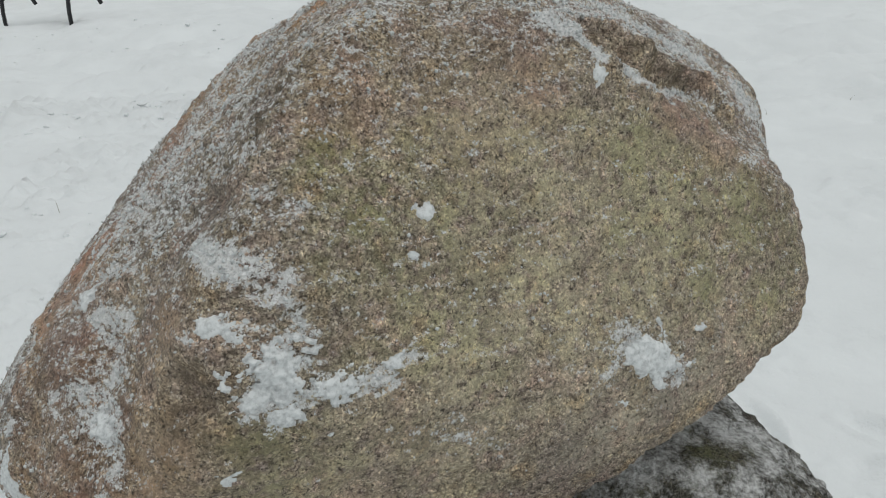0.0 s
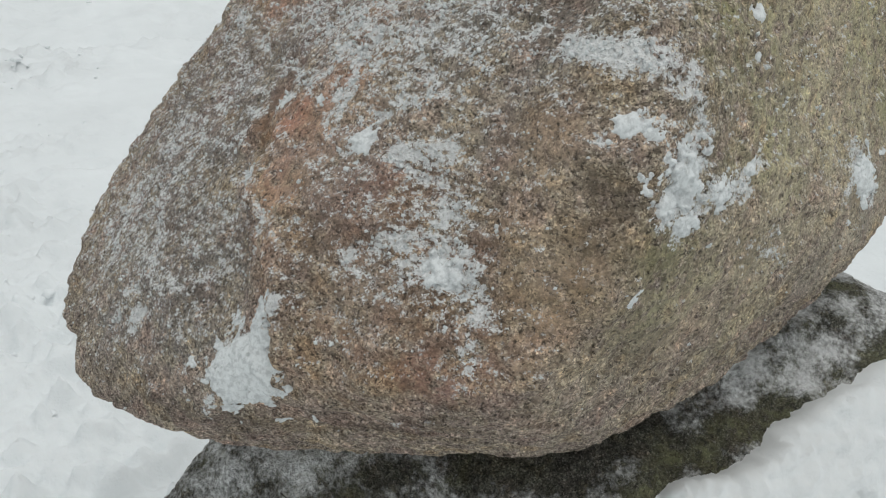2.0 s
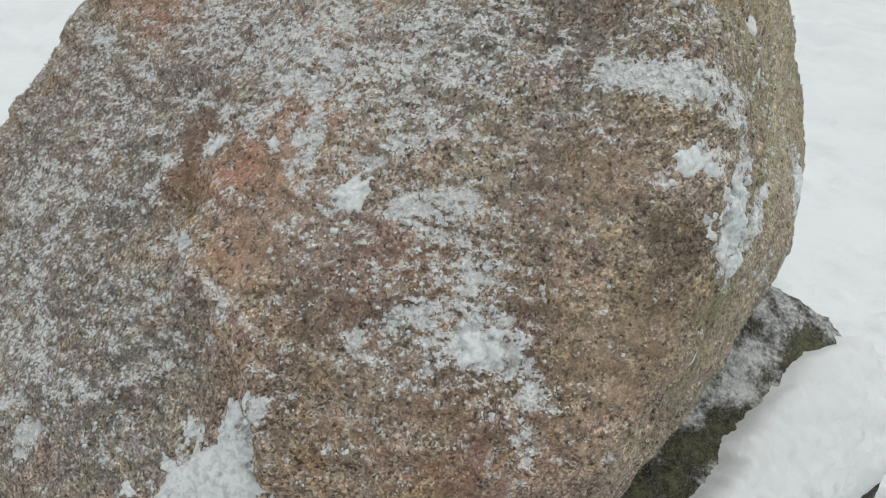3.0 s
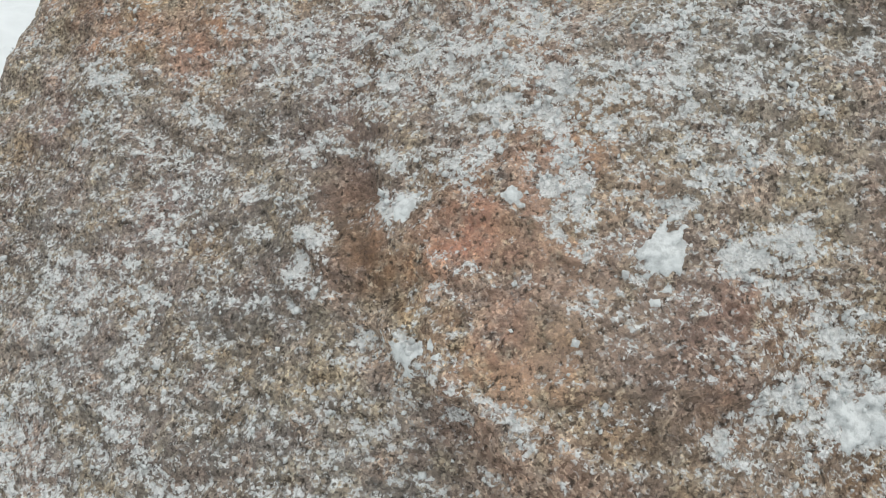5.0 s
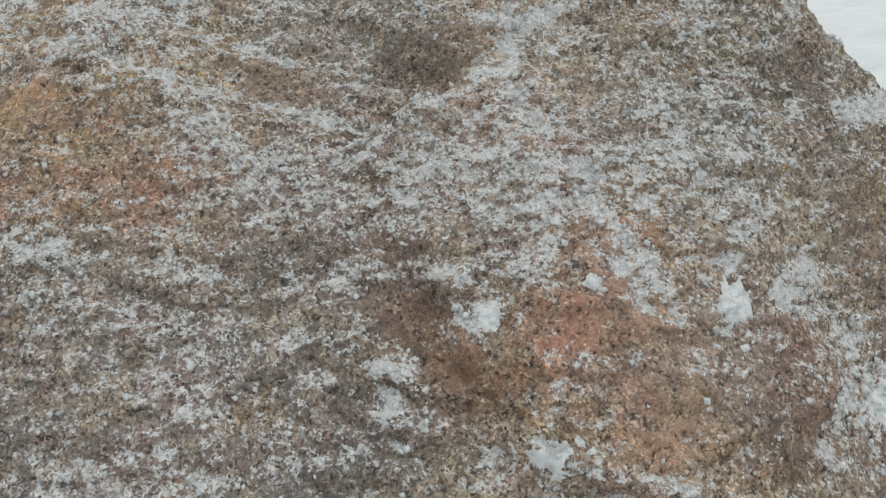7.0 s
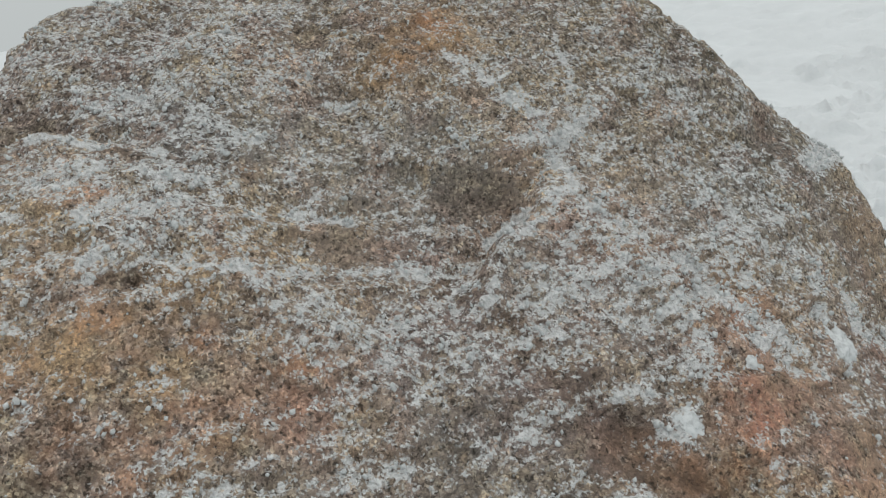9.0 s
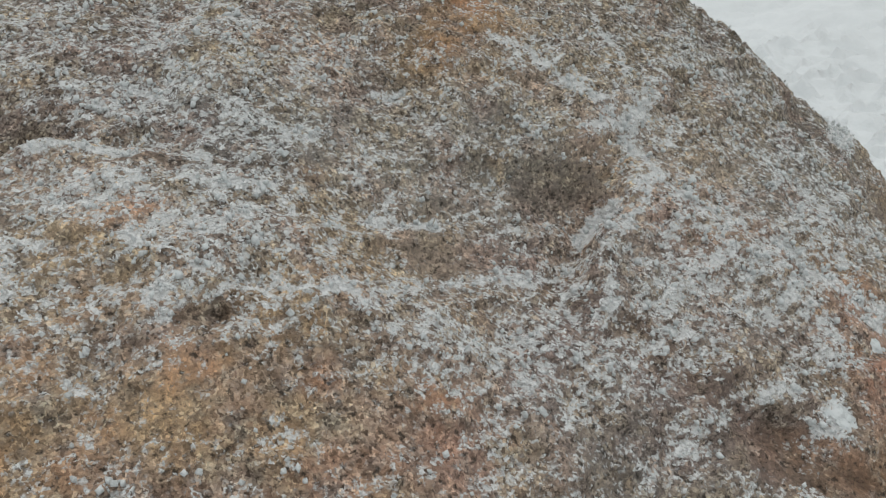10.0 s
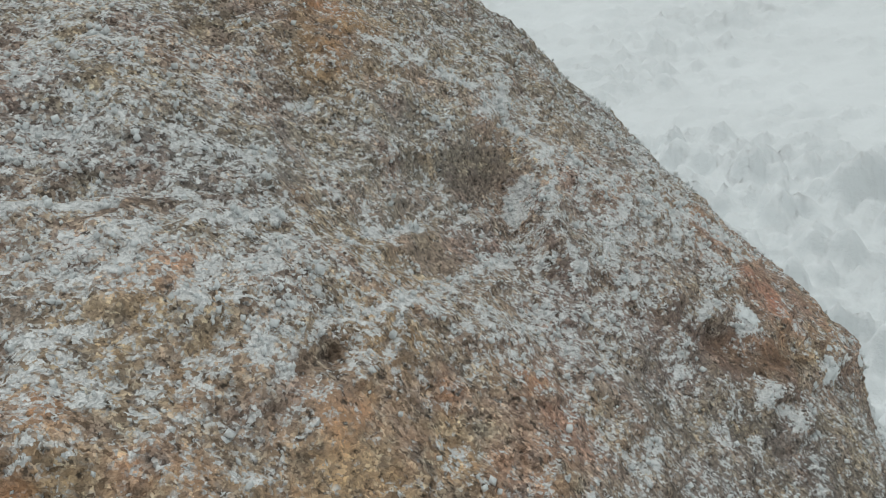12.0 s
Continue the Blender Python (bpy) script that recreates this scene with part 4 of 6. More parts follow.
streak(frosted, 0.007, 0.49, (-0.059, -0.429, 0.139), (-0.115, -0.431, 0.161))
streak(frosted, 0.028, 0.18, (-0.050, 0.285, 0.416), (-0.113, 0.212, 0.382), (-0.110, 0.133, 0.372))
streak(frosted, 0.022, 0.66, (-0.308, -0.334, 0.042), (-0.288, -0.356, 0.024), (-0.262, -0.368, 0.033))
streak(frosted, 0.031, 0.16, (-0.014, 0.207, 0.432), (-0.072, 0.087, 0.398), (-0.113, -0.033, 0.367))
streak(frosted, 0.033, 0.18, (-0.232, 0.233, 0.315), (-0.172, 0.122, 0.315), (-0.175, -0.010, 0.297))

# stains and lichen on the boulder; some umber is painted shade, some pale painted light
stain("pale", 0.338, -0.196, 0.113, 0.071, 0.9)
stain("pale", 0.306, -0.254, -0.086, 0.070, 0.8)
stain("pale", 0.281, -0.268, -0.070, 0.092, 0.6)
stain("pale", 0.447, -0.111, 0.153, 0.112, 0.5)
stain("umber_shade", -0.266, -0.408, -0.007, 0.079, 0.9)
stain("umber_shade", -0.080, -0.439, -0.001, 0.066, 0.6)
# shading of the flank that faces away, painted in umber
stain("umber_shade", -0.414, 0.008, 0.075, 0.075, 0.6)
stain("umber_shade", -0.407, -0.306, -0.016, 0.068, 0.8)
stain("pale", -0.197, -0.125, 0.263, 0.096, 0.4)
stain("pale", -0.173, 0.314, 0.357, 0.063, 0.35)
stain("pale", -0.178, 0.079, 0.301, 0.073, 0.3)
stain("umber_shade", -0.294, -0.378, 0.003, 0.075, 0.9)
stain("umber_shade", -0.141, -0.465, 0.041, 0.052, 0.8)
stain("umber_shade", -0.377, -0.302, 0.033, 0.051, 0.8)
stain("umber_shade", -0.036, -0.423, 0.006, 0.048, 0.5)
stain("red", 0.415, -0.061, 0.276, 0.017, 1.0)
stain("red", 0.457, -0.050, 0.241, 0.017, 1.0)
stain("red", 0.500, -0.038, 0.205, 0.016, 1.0)
stain("red", 0.544, -0.018, 0.174, 0.015, 1.0)
# shade of the cleft behind the crest, put into the colour as umber
stain("umber_shade", 0.332, -0.045, 0.357, 0.015, 1.2)
stain("umber_shade", 0.368, -0.030, 0.332, 0.016, 1.2)
stain("umber_shade", 0.413, -0.003, 0.303, 0.015, 1.2)
stain("umber_shade", 0.444, 0.010, 0.280, 0.012, 1.0)
# mild umber stands in for shade low on the left flank
stain("umber_shade", -0.335, 0.317, 0.230, 0.041, 0.35)
stain("umber_shade", -0.413, 0.035, 0.081, 0.061, 0.4)
stain("umber_shade", -0.472, 0.006, 0.017, 0.068, 0.4)
stain("umber_shade", -0.440, -0.162, 0.005, 0.052, 0.3)
stain("pale", 0.344, -0.201, 0.084, 0.112, 0.9)
stain("pale", 0.237, -0.236, 0.190, 0.102, 0.9)
stain("pale", 0.253, -0.271, 0.038, 0.065, 0.8)
stain("umber_shade", -0.292, -0.387, -0.006, 0.101, 0.6)
stain("umber_shade", -0.171, -0.464, 0.028, 0.071, 0.5)
stain("umber_shade", -0.151, -0.439, 0.094, 0.029, 0.7)
stain("red", -0.328, -0.299, 0.087, 0.042, 0.4)
stain("pale", 0.168, -0.310, 0.089, 0.147, 0.7)
stain("pale", 0.348, -0.176, 0.158, 0.138, 0.7)
stain("pale", 0.076, -0.374, 0.036, 0.089, 0.7)
stain("pale", 0.183, -0.293, 0.117, 0.093, 0.8)
stain("moss", 0.020, -0.370, 0.182, 0.064, 0.6)
stain("moss", 0.088, -0.349, -0.076, 0.116, 0.35)
stain("ochre", -0.358, -0.151, 0.126, 0.103, 0.25)
stain("rust", -0.399, -0.183, 0.070, 0.039, 0.9)
stain("rust", -0.353, -0.132, 0.133, 0.036, 0.9)
stain("rust", -0.382, -0.123, 0.096, 0.027, 0.8)
stain("rust", -0.260, -0.136, 0.214, 0.020, 0.7)
stain("pale", -0.388, -0.233, 0.077, 0.057, 0.3)
stain("red", -0.371, -0.231, 0.097, 0.066, 0.5)
stain("rust", -0.305, -0.167, 0.181, 0.028, 0.6)
stain("ochre", -0.319, 0.193, 0.221, 0.088, 0.5)
stain("red", -0.331, 0.160, 0.198, 0.043, 0.5)
stain("red", -0.416, 0.251, 0.135, 0.038, 0.5)
stain("red", -0.438, 0.104, 0.080, 0.077, 0.4)
stain("red", -0.227, 0.066, 0.253, 0.048, 0.5)
stain("red", -0.212, -0.088, 0.251, 0.066, 0.6)
stain("red", -0.287, 0.067, 0.205, 0.064, 0.5)
stain("red", -0.333, -0.008, 0.154, 0.058, 0.5)
stain("red", -0.139, 0.319, 0.371, 0.039, 0.5)
stain("red", -0.268, 0.307, 0.303, 0.033, 0.4)
stain("ochre", -0.226, 0.112, 0.265, 0.041, 0.7)
stain("ochre", -0.289, 0.321, 0.284, 0.050, 0.7)
stain("ochre", -0.238, 0.401, 0.320, 0.045, 0.7)
stain("ochre", -0.073, -0.021, 0.390, 0.051, 0.8)
stain("ochre", -0.314, 0.251, 0.241, 0.045, 0.6)
stain("ochre", -0.289, 0.378, 0.280, 0.053, 0.7)
stain("ochre", -0.253, 0.443, 0.292, 0.033, 0.6)
stain("ochre", -0.352, 0.137, 0.171, 0.062, 0.4)
stain("rust", -0.251, 0.369, 0.314, 0.008, 1.2)
stain("rust", -0.234, 0.406, 0.323, 0.007, 1.2)
stain("rust", -0.272, 0.393, 0.291, 0.007, 1.2)
stain("rust", -0.338, 0.379, 0.236, 0.009, 1.2)
stain("rust", -0.360, 0.267, 0.197, 0.014, 1.1)
stain("rust", -0.308, 0.154, 0.216, 0.012, 1.0)
stain("rust", -0.249, 0.340, 0.320, 0.005, 1.1)
stain("rust", -0.343, 0.308, 0.221, 0.018, 0.8)
stain("rust", -0.311, 0.356, 0.261, 0.014, 0.9)
stain("rust", -0.372, -0.055, 0.112, 0.020, 1.2)
stain("rust", -0.256, -0.120, 0.218, 0.013, 1.0)

# umber spots at the pits and hollows, deepening their shade by colour
stain("umber_shade", -0.255, 0.256, 0.293, 0.006, 1.0)
stain("umber_shade", -0.040, 0.082, 0.420, 0.016, 0.7)
stain("umber_shade", -0.296, -0.007, 0.190, 0.007, 1.0)
stain("umber_shade", -0.184, -0.030, 0.269, 0.021, 0.8)
stain("umber_shade", -0.083, 0.356, 0.403, 0.028, 0.7)
stain("umber_shade", 0.032, 0.212, 0.458, 0.045, 0.5)
stain("umber_shade", -0.348, 0.323, 0.219, 0.014, 0.6)
stain("umber_shade", -0.327, -0.039, 0.160, 0.008, 0.8)
stain("red", 0.391, -0.097, 0.273, 0.030, 0.8)
# more umber painted as shade in the cleft behind the crest
stain("umber_shade", 0.364, -0.050, 0.328, 0.023, 0.8)
stain("umber_shade", 0.418, -0.016, 0.294, 0.024, 0.8)
stain("umber_shade", 0.305, -0.093, 0.358, 0.018, 0.7)
stain("red", 0.477, -0.063, 0.209, 0.028, 0.7)
# pale colour brightens the under-lit lower front in place of bounced light
stain("pale", -0.053, -0.417, -0.040, 0.090, 0.6)
stain("pale", 0.089, -0.356, -0.049, 0.093, 0.7)
stain("pale", -0.164, -0.458, -0.045, 0.072, 0.5)
stain("pale", -0.186, -0.395, 0.111, 0.061, 0.5)
stain("pale", -0.354, -0.345, -0.002, 0.061, 0.4)
# painted shade on the left flank once more
stain("umber_shade", -0.429, -0.007, 0.060, 0.066, 0.4)
stain("rust", -0.220, 0.418, 0.332, 0.009, 1.0)
stain("rust", -0.256, 0.368, 0.310, 0.009, 1.0)
stain("rust", -0.297, 0.341, 0.275, 0.010, 1.0)
stain("rust", -0.300, 0.387, 0.269, 0.013, 1.0)
stain("rust", -0.294, 0.216, 0.248, 0.012, 0.9)
stain("rust", -0.360, 0.269, 0.197, 0.013, 1.0)
stain("rust", -0.261, 0.403, 0.299, 0.009, 1.0)
stain("rust", -0.303, 0.156, 0.220, 0.017, 0.8)
stain("rust", -0.053, -0.029, 0.403, 0.029, 0.9)
stain("rust", -0.170, -0.053, 0.285, 0.022, 0.6)
stain("rust", -0.382, -0.060, 0.102, 0.026, 1.0)
stain("rust", -0.220, 0.379, 0.339, 0.010, 1.0)
stain("rust", -0.254, 0.368, 0.312, 0.011, 1.0)
stain("pale", 0.232, -0.261, 0.122, 0.132, 0.9)
stain("pale", 0.380, -0.161, 0.137, 0.106, 0.8)
stain("pale", 0.110, -0.354, 0.051, 0.084, 0.7)
stain("pale", 0.217, -0.277, 0.099, 0.087, 0.8)
stain("moss", 0.144, -0.295, 0.184, 0.203, 0.75)
stain("moss", 0.356, -0.179, 0.130, 0.172, 0.75)
stain("pale", 0.257, -0.237, 0.149, 0.160, 0.75)
stain("pale", 0.170, -0.317, 0.056, 0.115, 0.6)
stain("umber_shade", -0.320, -0.347, 0.028, 0.104, 0.65)
stain("umber_shade", -0.151, -0.447, 0.080, 0.076, 0.5)
stain("umber_shade", -0.390, -0.264, 0.057, 0.060, 0.5)
stain("moss", 0.012, -0.361, 0.215, 0.086, 0.7)
stain("moss", -0.060, -0.428, -0.010, 0.091, 0.6)
stain("umber_shade", 0.354, -0.225, -0.117, 0.122, 0.3)
stain("rust", -0.309, -0.342, 0.045, 0.139, 0.3)
stain("rust", -0.393, -0.345, -0.059, 0.089, 0.3)
stain("rust", -0.371, -0.170, 0.112, 0.089, 0.35)
stain("ochre", -0.277, 0.324, 0.297, 0.084, 0.5)
stain("ochre", -0.259, 0.420, 0.297, 0.067, 0.6)
stain("moss", -0.254, 0.460, 0.271, 0.041, 0.5)
stain("red", -0.274, 0.084, 0.219, 0.091, 0.35)
stain("rust", -0.348, -0.126, 0.139, 0.070, 0.25)
stain("rust", -0.363, -0.142, 0.119, 0.033, 0.9)
stain("rust", -0.401, -0.186, 0.066, 0.032, 0.9)
stain("rust", -0.287, -0.188, 0.186, 0.031, 0.6)
stain("rust", -0.318, -0.233, 0.140, 0.038, 0.45)
stain("rust", -0.314, 0.166, 0.215, 0.037, 0.5)
stain("rust", -0.415, -0.236, 0.028, 0.060, 0.5)
stain("ochre", -0.371, -0.227, 0.100, 0.048, 0.5)
stain("ochre", -0.397, -0.081, 0.083, 0.025, 0.5)
stain("rust", -0.312, -0.312, 0.084, 0.045, 0.3)
stain("rust", -0.309, -0.388, -0.019, 0.062, 0.6)
stain("rust", -0.371, -0.335, -0.009, 0.039, 0.35)
stain("umber_shade", -0.142, -0.442, 0.099, 0.026, 0.9)
stain("rust", -0.174, -0.384, 0.145, 0.042, 0.5)
stain("red", -0.259, -0.445, -0.058, 0.024, 0.7)
stain("red", -0.309, -0.413, -0.069, 0.025, 0.5)
stain("umber_shade", -0.080, -0.420, -0.063, 0.026, 0.6)
stain("rust", -0.217, -0.452, -0.000, 0.052, 0.3)
stain("umber_shade", -0.141, -0.331, 0.242, 0.019, 0.6)
stain("red", -0.261, -0.444, -0.060, 0.018, 0.8)
stain("ochre", -0.272, 0.355, 0.298, 0.047, 0.7)
stain("ochre", -0.228, 0.166, 0.276, 0.035, 0.6)

stain("rust", -0.294, -0.150, 0.191, 0.031, 0.8)
stain("rust", -0.341, 0.283, 0.218, 0.029, 0.6)
stain("ochre", -0.077, -0.010, 0.387, 0.045, 0.8)
stain("ochre", -0.229, 0.417, 0.325, 0.023, 0.7)
stain("rust", -0.308, 0.154, 0.216, 0.025, 0.5)
stain("ochre", -0.304, 0.387, 0.267, 0.035, 0.6)
stain("umber_shade", -0.179, -0.021, 0.275, 0.021, 0.7)
stain("rust", -0.294, 0.005, 0.191, 0.024, 0.6)
stain("umber_shade", 0.005, 0.236, 0.445, 0.032, 0.5)
stain("ochre", -0.031, 0.012, 0.420, 0.035, 0.4)
stain("umber_shade", -0.065, 0.358, 0.410, 0.024, 0.6)
stain("umber_shade", -0.258, 0.258, 0.292, 0.009, 0.8)
stain("rust", -0.263, 0.361, 0.306, 0.021, 0.6)
stain("rust", -0.313, 0.269, 0.246, 0.019, 0.6)
stain("rust", -0.168, 0.163, 0.332, 0.011, 0.5)
stain("moss", 0.023, -0.350, 0.223, 0.063, 0.6)
stain("moss", 0.336, -0.166, 0.214, 0.085, 0.9)
stain("moss", 0.417, -0.128, 0.162, 0.060, 1.0)
stain("moss", 0.250, -0.194, 0.281, 0.060, 0.5)
stain("moss", 0.535, -0.073, 0.098, 0.058, 0.9)
stain("moss", -0.081, -0.446, 0.024, 0.047, 0.8)
stain("moss", 0.023, -0.356, 0.213, 0.034, 0.5)
stain("moss", 0.330, -0.207, 0.090, 0.042, 0.6)
stain("moss", 0.089, -0.332, 0.175, 0.071, 0.5)
stain("moss", -0.030, -0.409, -0.032, 0.056, 0.7)
stain("moss", 0.161, -0.297, 0.144, 0.094, 0.3)
stain("moss", 0.016, -0.269, 0.363, 0.067, 0.25)
stain("rust", 0.026, -0.297, 0.315, 0.027, 0.6)
stain("rust", 0.098, -0.240, 0.354, 0.062, 0.3)
stain("rust", 0.143, -0.259, 0.276, 0.050, 0.3)
stain("moss", -0.086, -0.434, -0.027, 0.037, 0.7)
stain("moss", 0.169, -0.300, 0.122, 0.088, 0.5)
stain("red", 0.432, -0.084, 0.239, 0.038, 0.8)
stain("red", 0.514, -0.049, 0.180, 0.025, 0.6)
stain("red", -0.008, -0.382, -0.093, 0.048, 0.3)
stain("red", -0.235, -0.099, 0.233, 0.033, 0.4)
stain("red", -0.336, 0.236, 0.216, 0.022, 0.3)
stain("umber_shade", -0.015, -0.415, 0.105, 0.034, 0.3)
stain("umber_shade", -0.151, -0.439, 0.094, 0.035, 0.6)
stain("umber_shade", -0.343, -0.300, 0.074, 0.036, 0.5)
stain("pale", 0.230, -0.245, 0.175, 0.104, 0.8)
stain("pale", 0.172, -0.307, 0.093, 0.082, 0.7)
stain("pale", 0.351, -0.221, -0.004, 0.066, 0.4)
stain("pale", -0.136, -0.465, 0.021, 0.046, 0.5)
stain("pale", -0.017, -0.419, 0.026, 0.051, 0.5)
stain("pale", -0.275, -0.242, 0.167, 0.035, 0.6)
stain("pale", -0.289, -0.148, 0.194, 0.040, 0.4)
stain("pale", -0.277, 0.324, 0.297, 0.044, 0.4)

streak(stained["rust"], 0.047, 0.45, (-0.377, -0.244, 0.073), (-0.343, -0.259, 0.091), (-0.334, -0.313, 0.061))
streak(stained["rust"], 0.034, 0.60, (-0.385, -0.315, -0.026), (-0.354, -0.368, -0.067), (-0.300, -0.412, -0.058))
streak(stained["rust"], 0.032, 0.50, (-0.011, -0.316, 0.327), (0.017, -0.282, 0.366))
streak(stained["rust"], 0.021, 0.90, (-0.317, -0.140, 0.171), (-0.304, -0.167, 0.171))
streak(stained["rust"], 0.023, 1.00, (-0.350, -0.135, 0.142), (-0.368, -0.153, 0.117), (-0.385, -0.138, 0.106))
streak(stained["rust"], 0.020, 0.90, (-0.347, -0.210, 0.116), (-0.363, -0.194, 0.108))
streak(stained["rust"], 0.028, 0.80, (-0.395, -0.198, 0.074), (-0.414, -0.196, 0.057), (-0.392, -0.229, 0.061))
streak(stained["rust"], 0.029, 0.50, (-0.336, -0.182, 0.133), (-0.362, -0.231, 0.093))
streak(stained["rust"], 0.030, 0.50, (-0.349, 0.253, 0.209), (-0.323, 0.177, 0.214))
streak(stained["rust"], 0.019, 0.70, (-0.082, -0.000, 0.392), (-0.096, 0.014, 0.381))
streak(stained["rust"], 0.012, 0.80, (-0.312, 0.173, 0.222), (-0.312, 0.156, 0.216))
streak(stained["rust"], 0.016, 0.70, (-0.192, 0.278, 0.347), (-0.194, 0.291, 0.347))
streak(stained["rust"], 0.023, 0.80, (-0.288, -0.139, 0.192), (-0.294, -0.173, 0.178))
streak(stained["rust"], 0.023, 0.70, (-0.260, -0.087, 0.225), (-0.266, -0.130, 0.217))
streak(stained["rust"], 0.025, 0.90, (-0.367, -0.039, 0.115), (-0.386, -0.067, 0.103))
streak(stained["rust"], 0.021, 0.90, (-0.298, -0.144, 0.183), (-0.303, -0.195, 0.165))
streak(stained["rust"], 0.019, 1.00, (-0.376, -0.055, 0.108), (-0.398, -0.089, 0.090))
streak(stained["rust"], 0.007, 1.00, (-0.251, 0.366, 0.309), (-0.254, 0.365, 0.306))
streak(stained["rust"], 0.015, 0.70, (-0.281, 0.284, 0.279), (-0.285, 0.273, 0.276))
streak(stained["rust"], 0.027, 0.60, (-0.335, -0.310, 0.064), (-0.355, -0.314, 0.023))
streak(stained["rust"], 0.011, 1.00, (-0.356, -0.054, 0.119), (-0.389, -0.082, 0.105))
streak(stained["rust"], 0.040, 0.50, (-0.299, -0.310, 0.084), (-0.292, -0.390, -0.019), (-0.236, -0.448, -0.045))
streak(stained["rust"], 0.032, 0.50, (-0.203, -0.361, 0.132), (-0.172, -0.390, 0.162))
streak(stained["ochre"], 0.042, 0.60, (-0.146, -0.460, 0.040), (-0.186, -0.457, -0.004))
streak(stained["ochre"], 0.036, 0.60, (-0.284, -0.198, 0.180), (-0.305, -0.226, 0.152))
streak(stained["ochre"], 0.032, 0.60, (-0.366, -0.049, 0.112), (-0.402, -0.073, 0.091))
streak(stained["ochre"], 0.039, 0.50, (-0.324, 0.242, 0.228), (-0.312, 0.170, 0.221))
streak(stained["ochre"], 0.038, 0.60, (-0.281, 0.264, 0.279), (-0.258, 0.201, 0.282))
streak(stained["ochre"], 0.032, 0.90, (-0.071, -0.002, 0.400), (-0.086, 0.034, 0.385), (-0.084, -0.041, 0.388))
streak(stained["ochre"], 0.015, 0.80, (-0.217, 0.181, 0.308), (-0.217, 0.141, 0.280))
streak(stained["ochre"], 0.028, 0.90, (-0.278, 0.290, 0.280), (-0.289, 0.323, 0.269), (-0.310, 0.294, 0.253))
streak(stained["ochre"], 0.022, 0.70, (-0.263, 0.229, 0.286), (-0.270, 0.251, 0.286))
streak(stained["ochre"], 0.031, 0.80, (-0.210, 0.320, 0.333), (-0.235, 0.323, 0.312), (-0.214, 0.340, 0.328))
streak(stained["ochre"], 0.030, 0.70, (-0.211, 0.155, 0.296), (-0.222, 0.129, 0.272))
streak(stained["ochre"], 0.025, 0.80, (-0.259, 0.233, 0.290), (-0.269, 0.211, 0.275))
streak(stained["ochre"], 0.022, 0.80, (-0.203, 0.368, 0.339), (-0.235, 0.386, 0.327))
streak(stained["ochre"], 0.038, 0.70, (-0.088, -0.032, 0.385), (-0.105, -0.020, 0.374))
streak(stained["ochre"], 0.028, 0.50, (-0.197, -0.400, 0.100), (-0.225, -0.420, 0.007))
# umber streaks: brown stain, and painted shade where they follow hollows and steps
streak(stained["umber_shade"], 0.029, 1.00, (-0.147, -0.433, 0.105), (-0.137, -0.443, 0.081))
streak(stained["umber_shade"], 0.018, 0.90, (-0.134, -0.313, 0.241), (-0.151, -0.312, 0.234))
streak(stained["umber_shade"], 0.023, 0.60, (-0.357, -0.307, 0.027), (-0.356, -0.341, -0.018))
streak(stained["umber_shade"], 0.013, 1.00, (-0.076, -0.414, -0.083), (-0.041, -0.408, -0.067))
streak(stained["umber_shade"], 0.038, 0.60, (-0.519, -0.019, -0.034), (-0.497, -0.152, -0.071))
streak(stained["umber_shade"], 0.025, 0.70, (-0.131, -0.316, 0.241), (-0.132, -0.342, 0.230))
streak(stained["umber_shade"], 0.030, 0.60, (-0.331, -0.390, -0.058), (-0.321, -0.401, -0.081))
# the cleft's shade painted along its whole length
streak(stained["umber_shade"], 0.009, 1.20, (0.290, -0.140, 0.373), (0.335, -0.090, 0.344), (0.385, -0.054, 0.310), (0.440, -0.003, 0.284))
streak(stained["umber_shade"], 0.025, 0.50, (-0.074, -0.238, 0.357), (0.006, -0.269, 0.387))
streak(stained["umber_shade"], 0.025, 0.60, (-0.125, -0.325, 0.242), (-0.151, -0.343, 0.216))
streak(stained["umber_shade"], 0.024, 0.50, (-0.205, -0.357, 0.129), (-0.230, -0.377, 0.070))
streak(stained["umber_shade"], 0.005, 1.00, (-0.306, -0.011, 0.188), (-0.242, 0.041, 0.225))
streak(stained["umber_shade"], 0.006, 0.90, (-0.291, -0.224, 0.166), (-0.292, -0.227, 0.163))
streak(stained["umber_shade"], 0.026, 0.50, (-0.455, 0.016, 0.044), (-0.466, -0.032, 0.022))
streak(stained["umber_shade"], 0.013, 1.00, (-0.182, 0.013, 0.277), (-0.185, -0.022, 0.266))
streak(stained["umber_shade"], 0.006, 1.00, (-0.243, 0.035, 0.222), (-0.305, -0.008, 0.188))
streak(stained["umber_shade"], 0.029, 0.50, (-0.161, -0.202, 0.287), (-0.149, -0.284, 0.250))
streak(stained["umber_shade"], 0.012, 1.00, (-0.182, 0.007, 0.276), (-0.186, -0.025, 0.266))
streak(stained["umber_shade"], 0.009, 0.90, (-0.257, 0.270, 0.297), (-0.255, 0.258, 0.291))
streak(stained["umber_shade"], 0.007, 0.80, (-0.144, 0.289, 0.371), (-0.149, 0.240, 0.360))
streak(stained["umber_shade"], 0.016, 0.70, (-0.302, -0.001, 0.188), (-0.334, -0.031, 0.158))
streak(stained["umber_shade"], 0.020, 0.70, (-0.133, -0.182, 0.321), (-0.147, -0.162, 0.312))
streak(stained["umber_shade"], 0.018, 0.50, (-0.035, 0.076, 0.416), (-0.047, 0.196, 0.427))
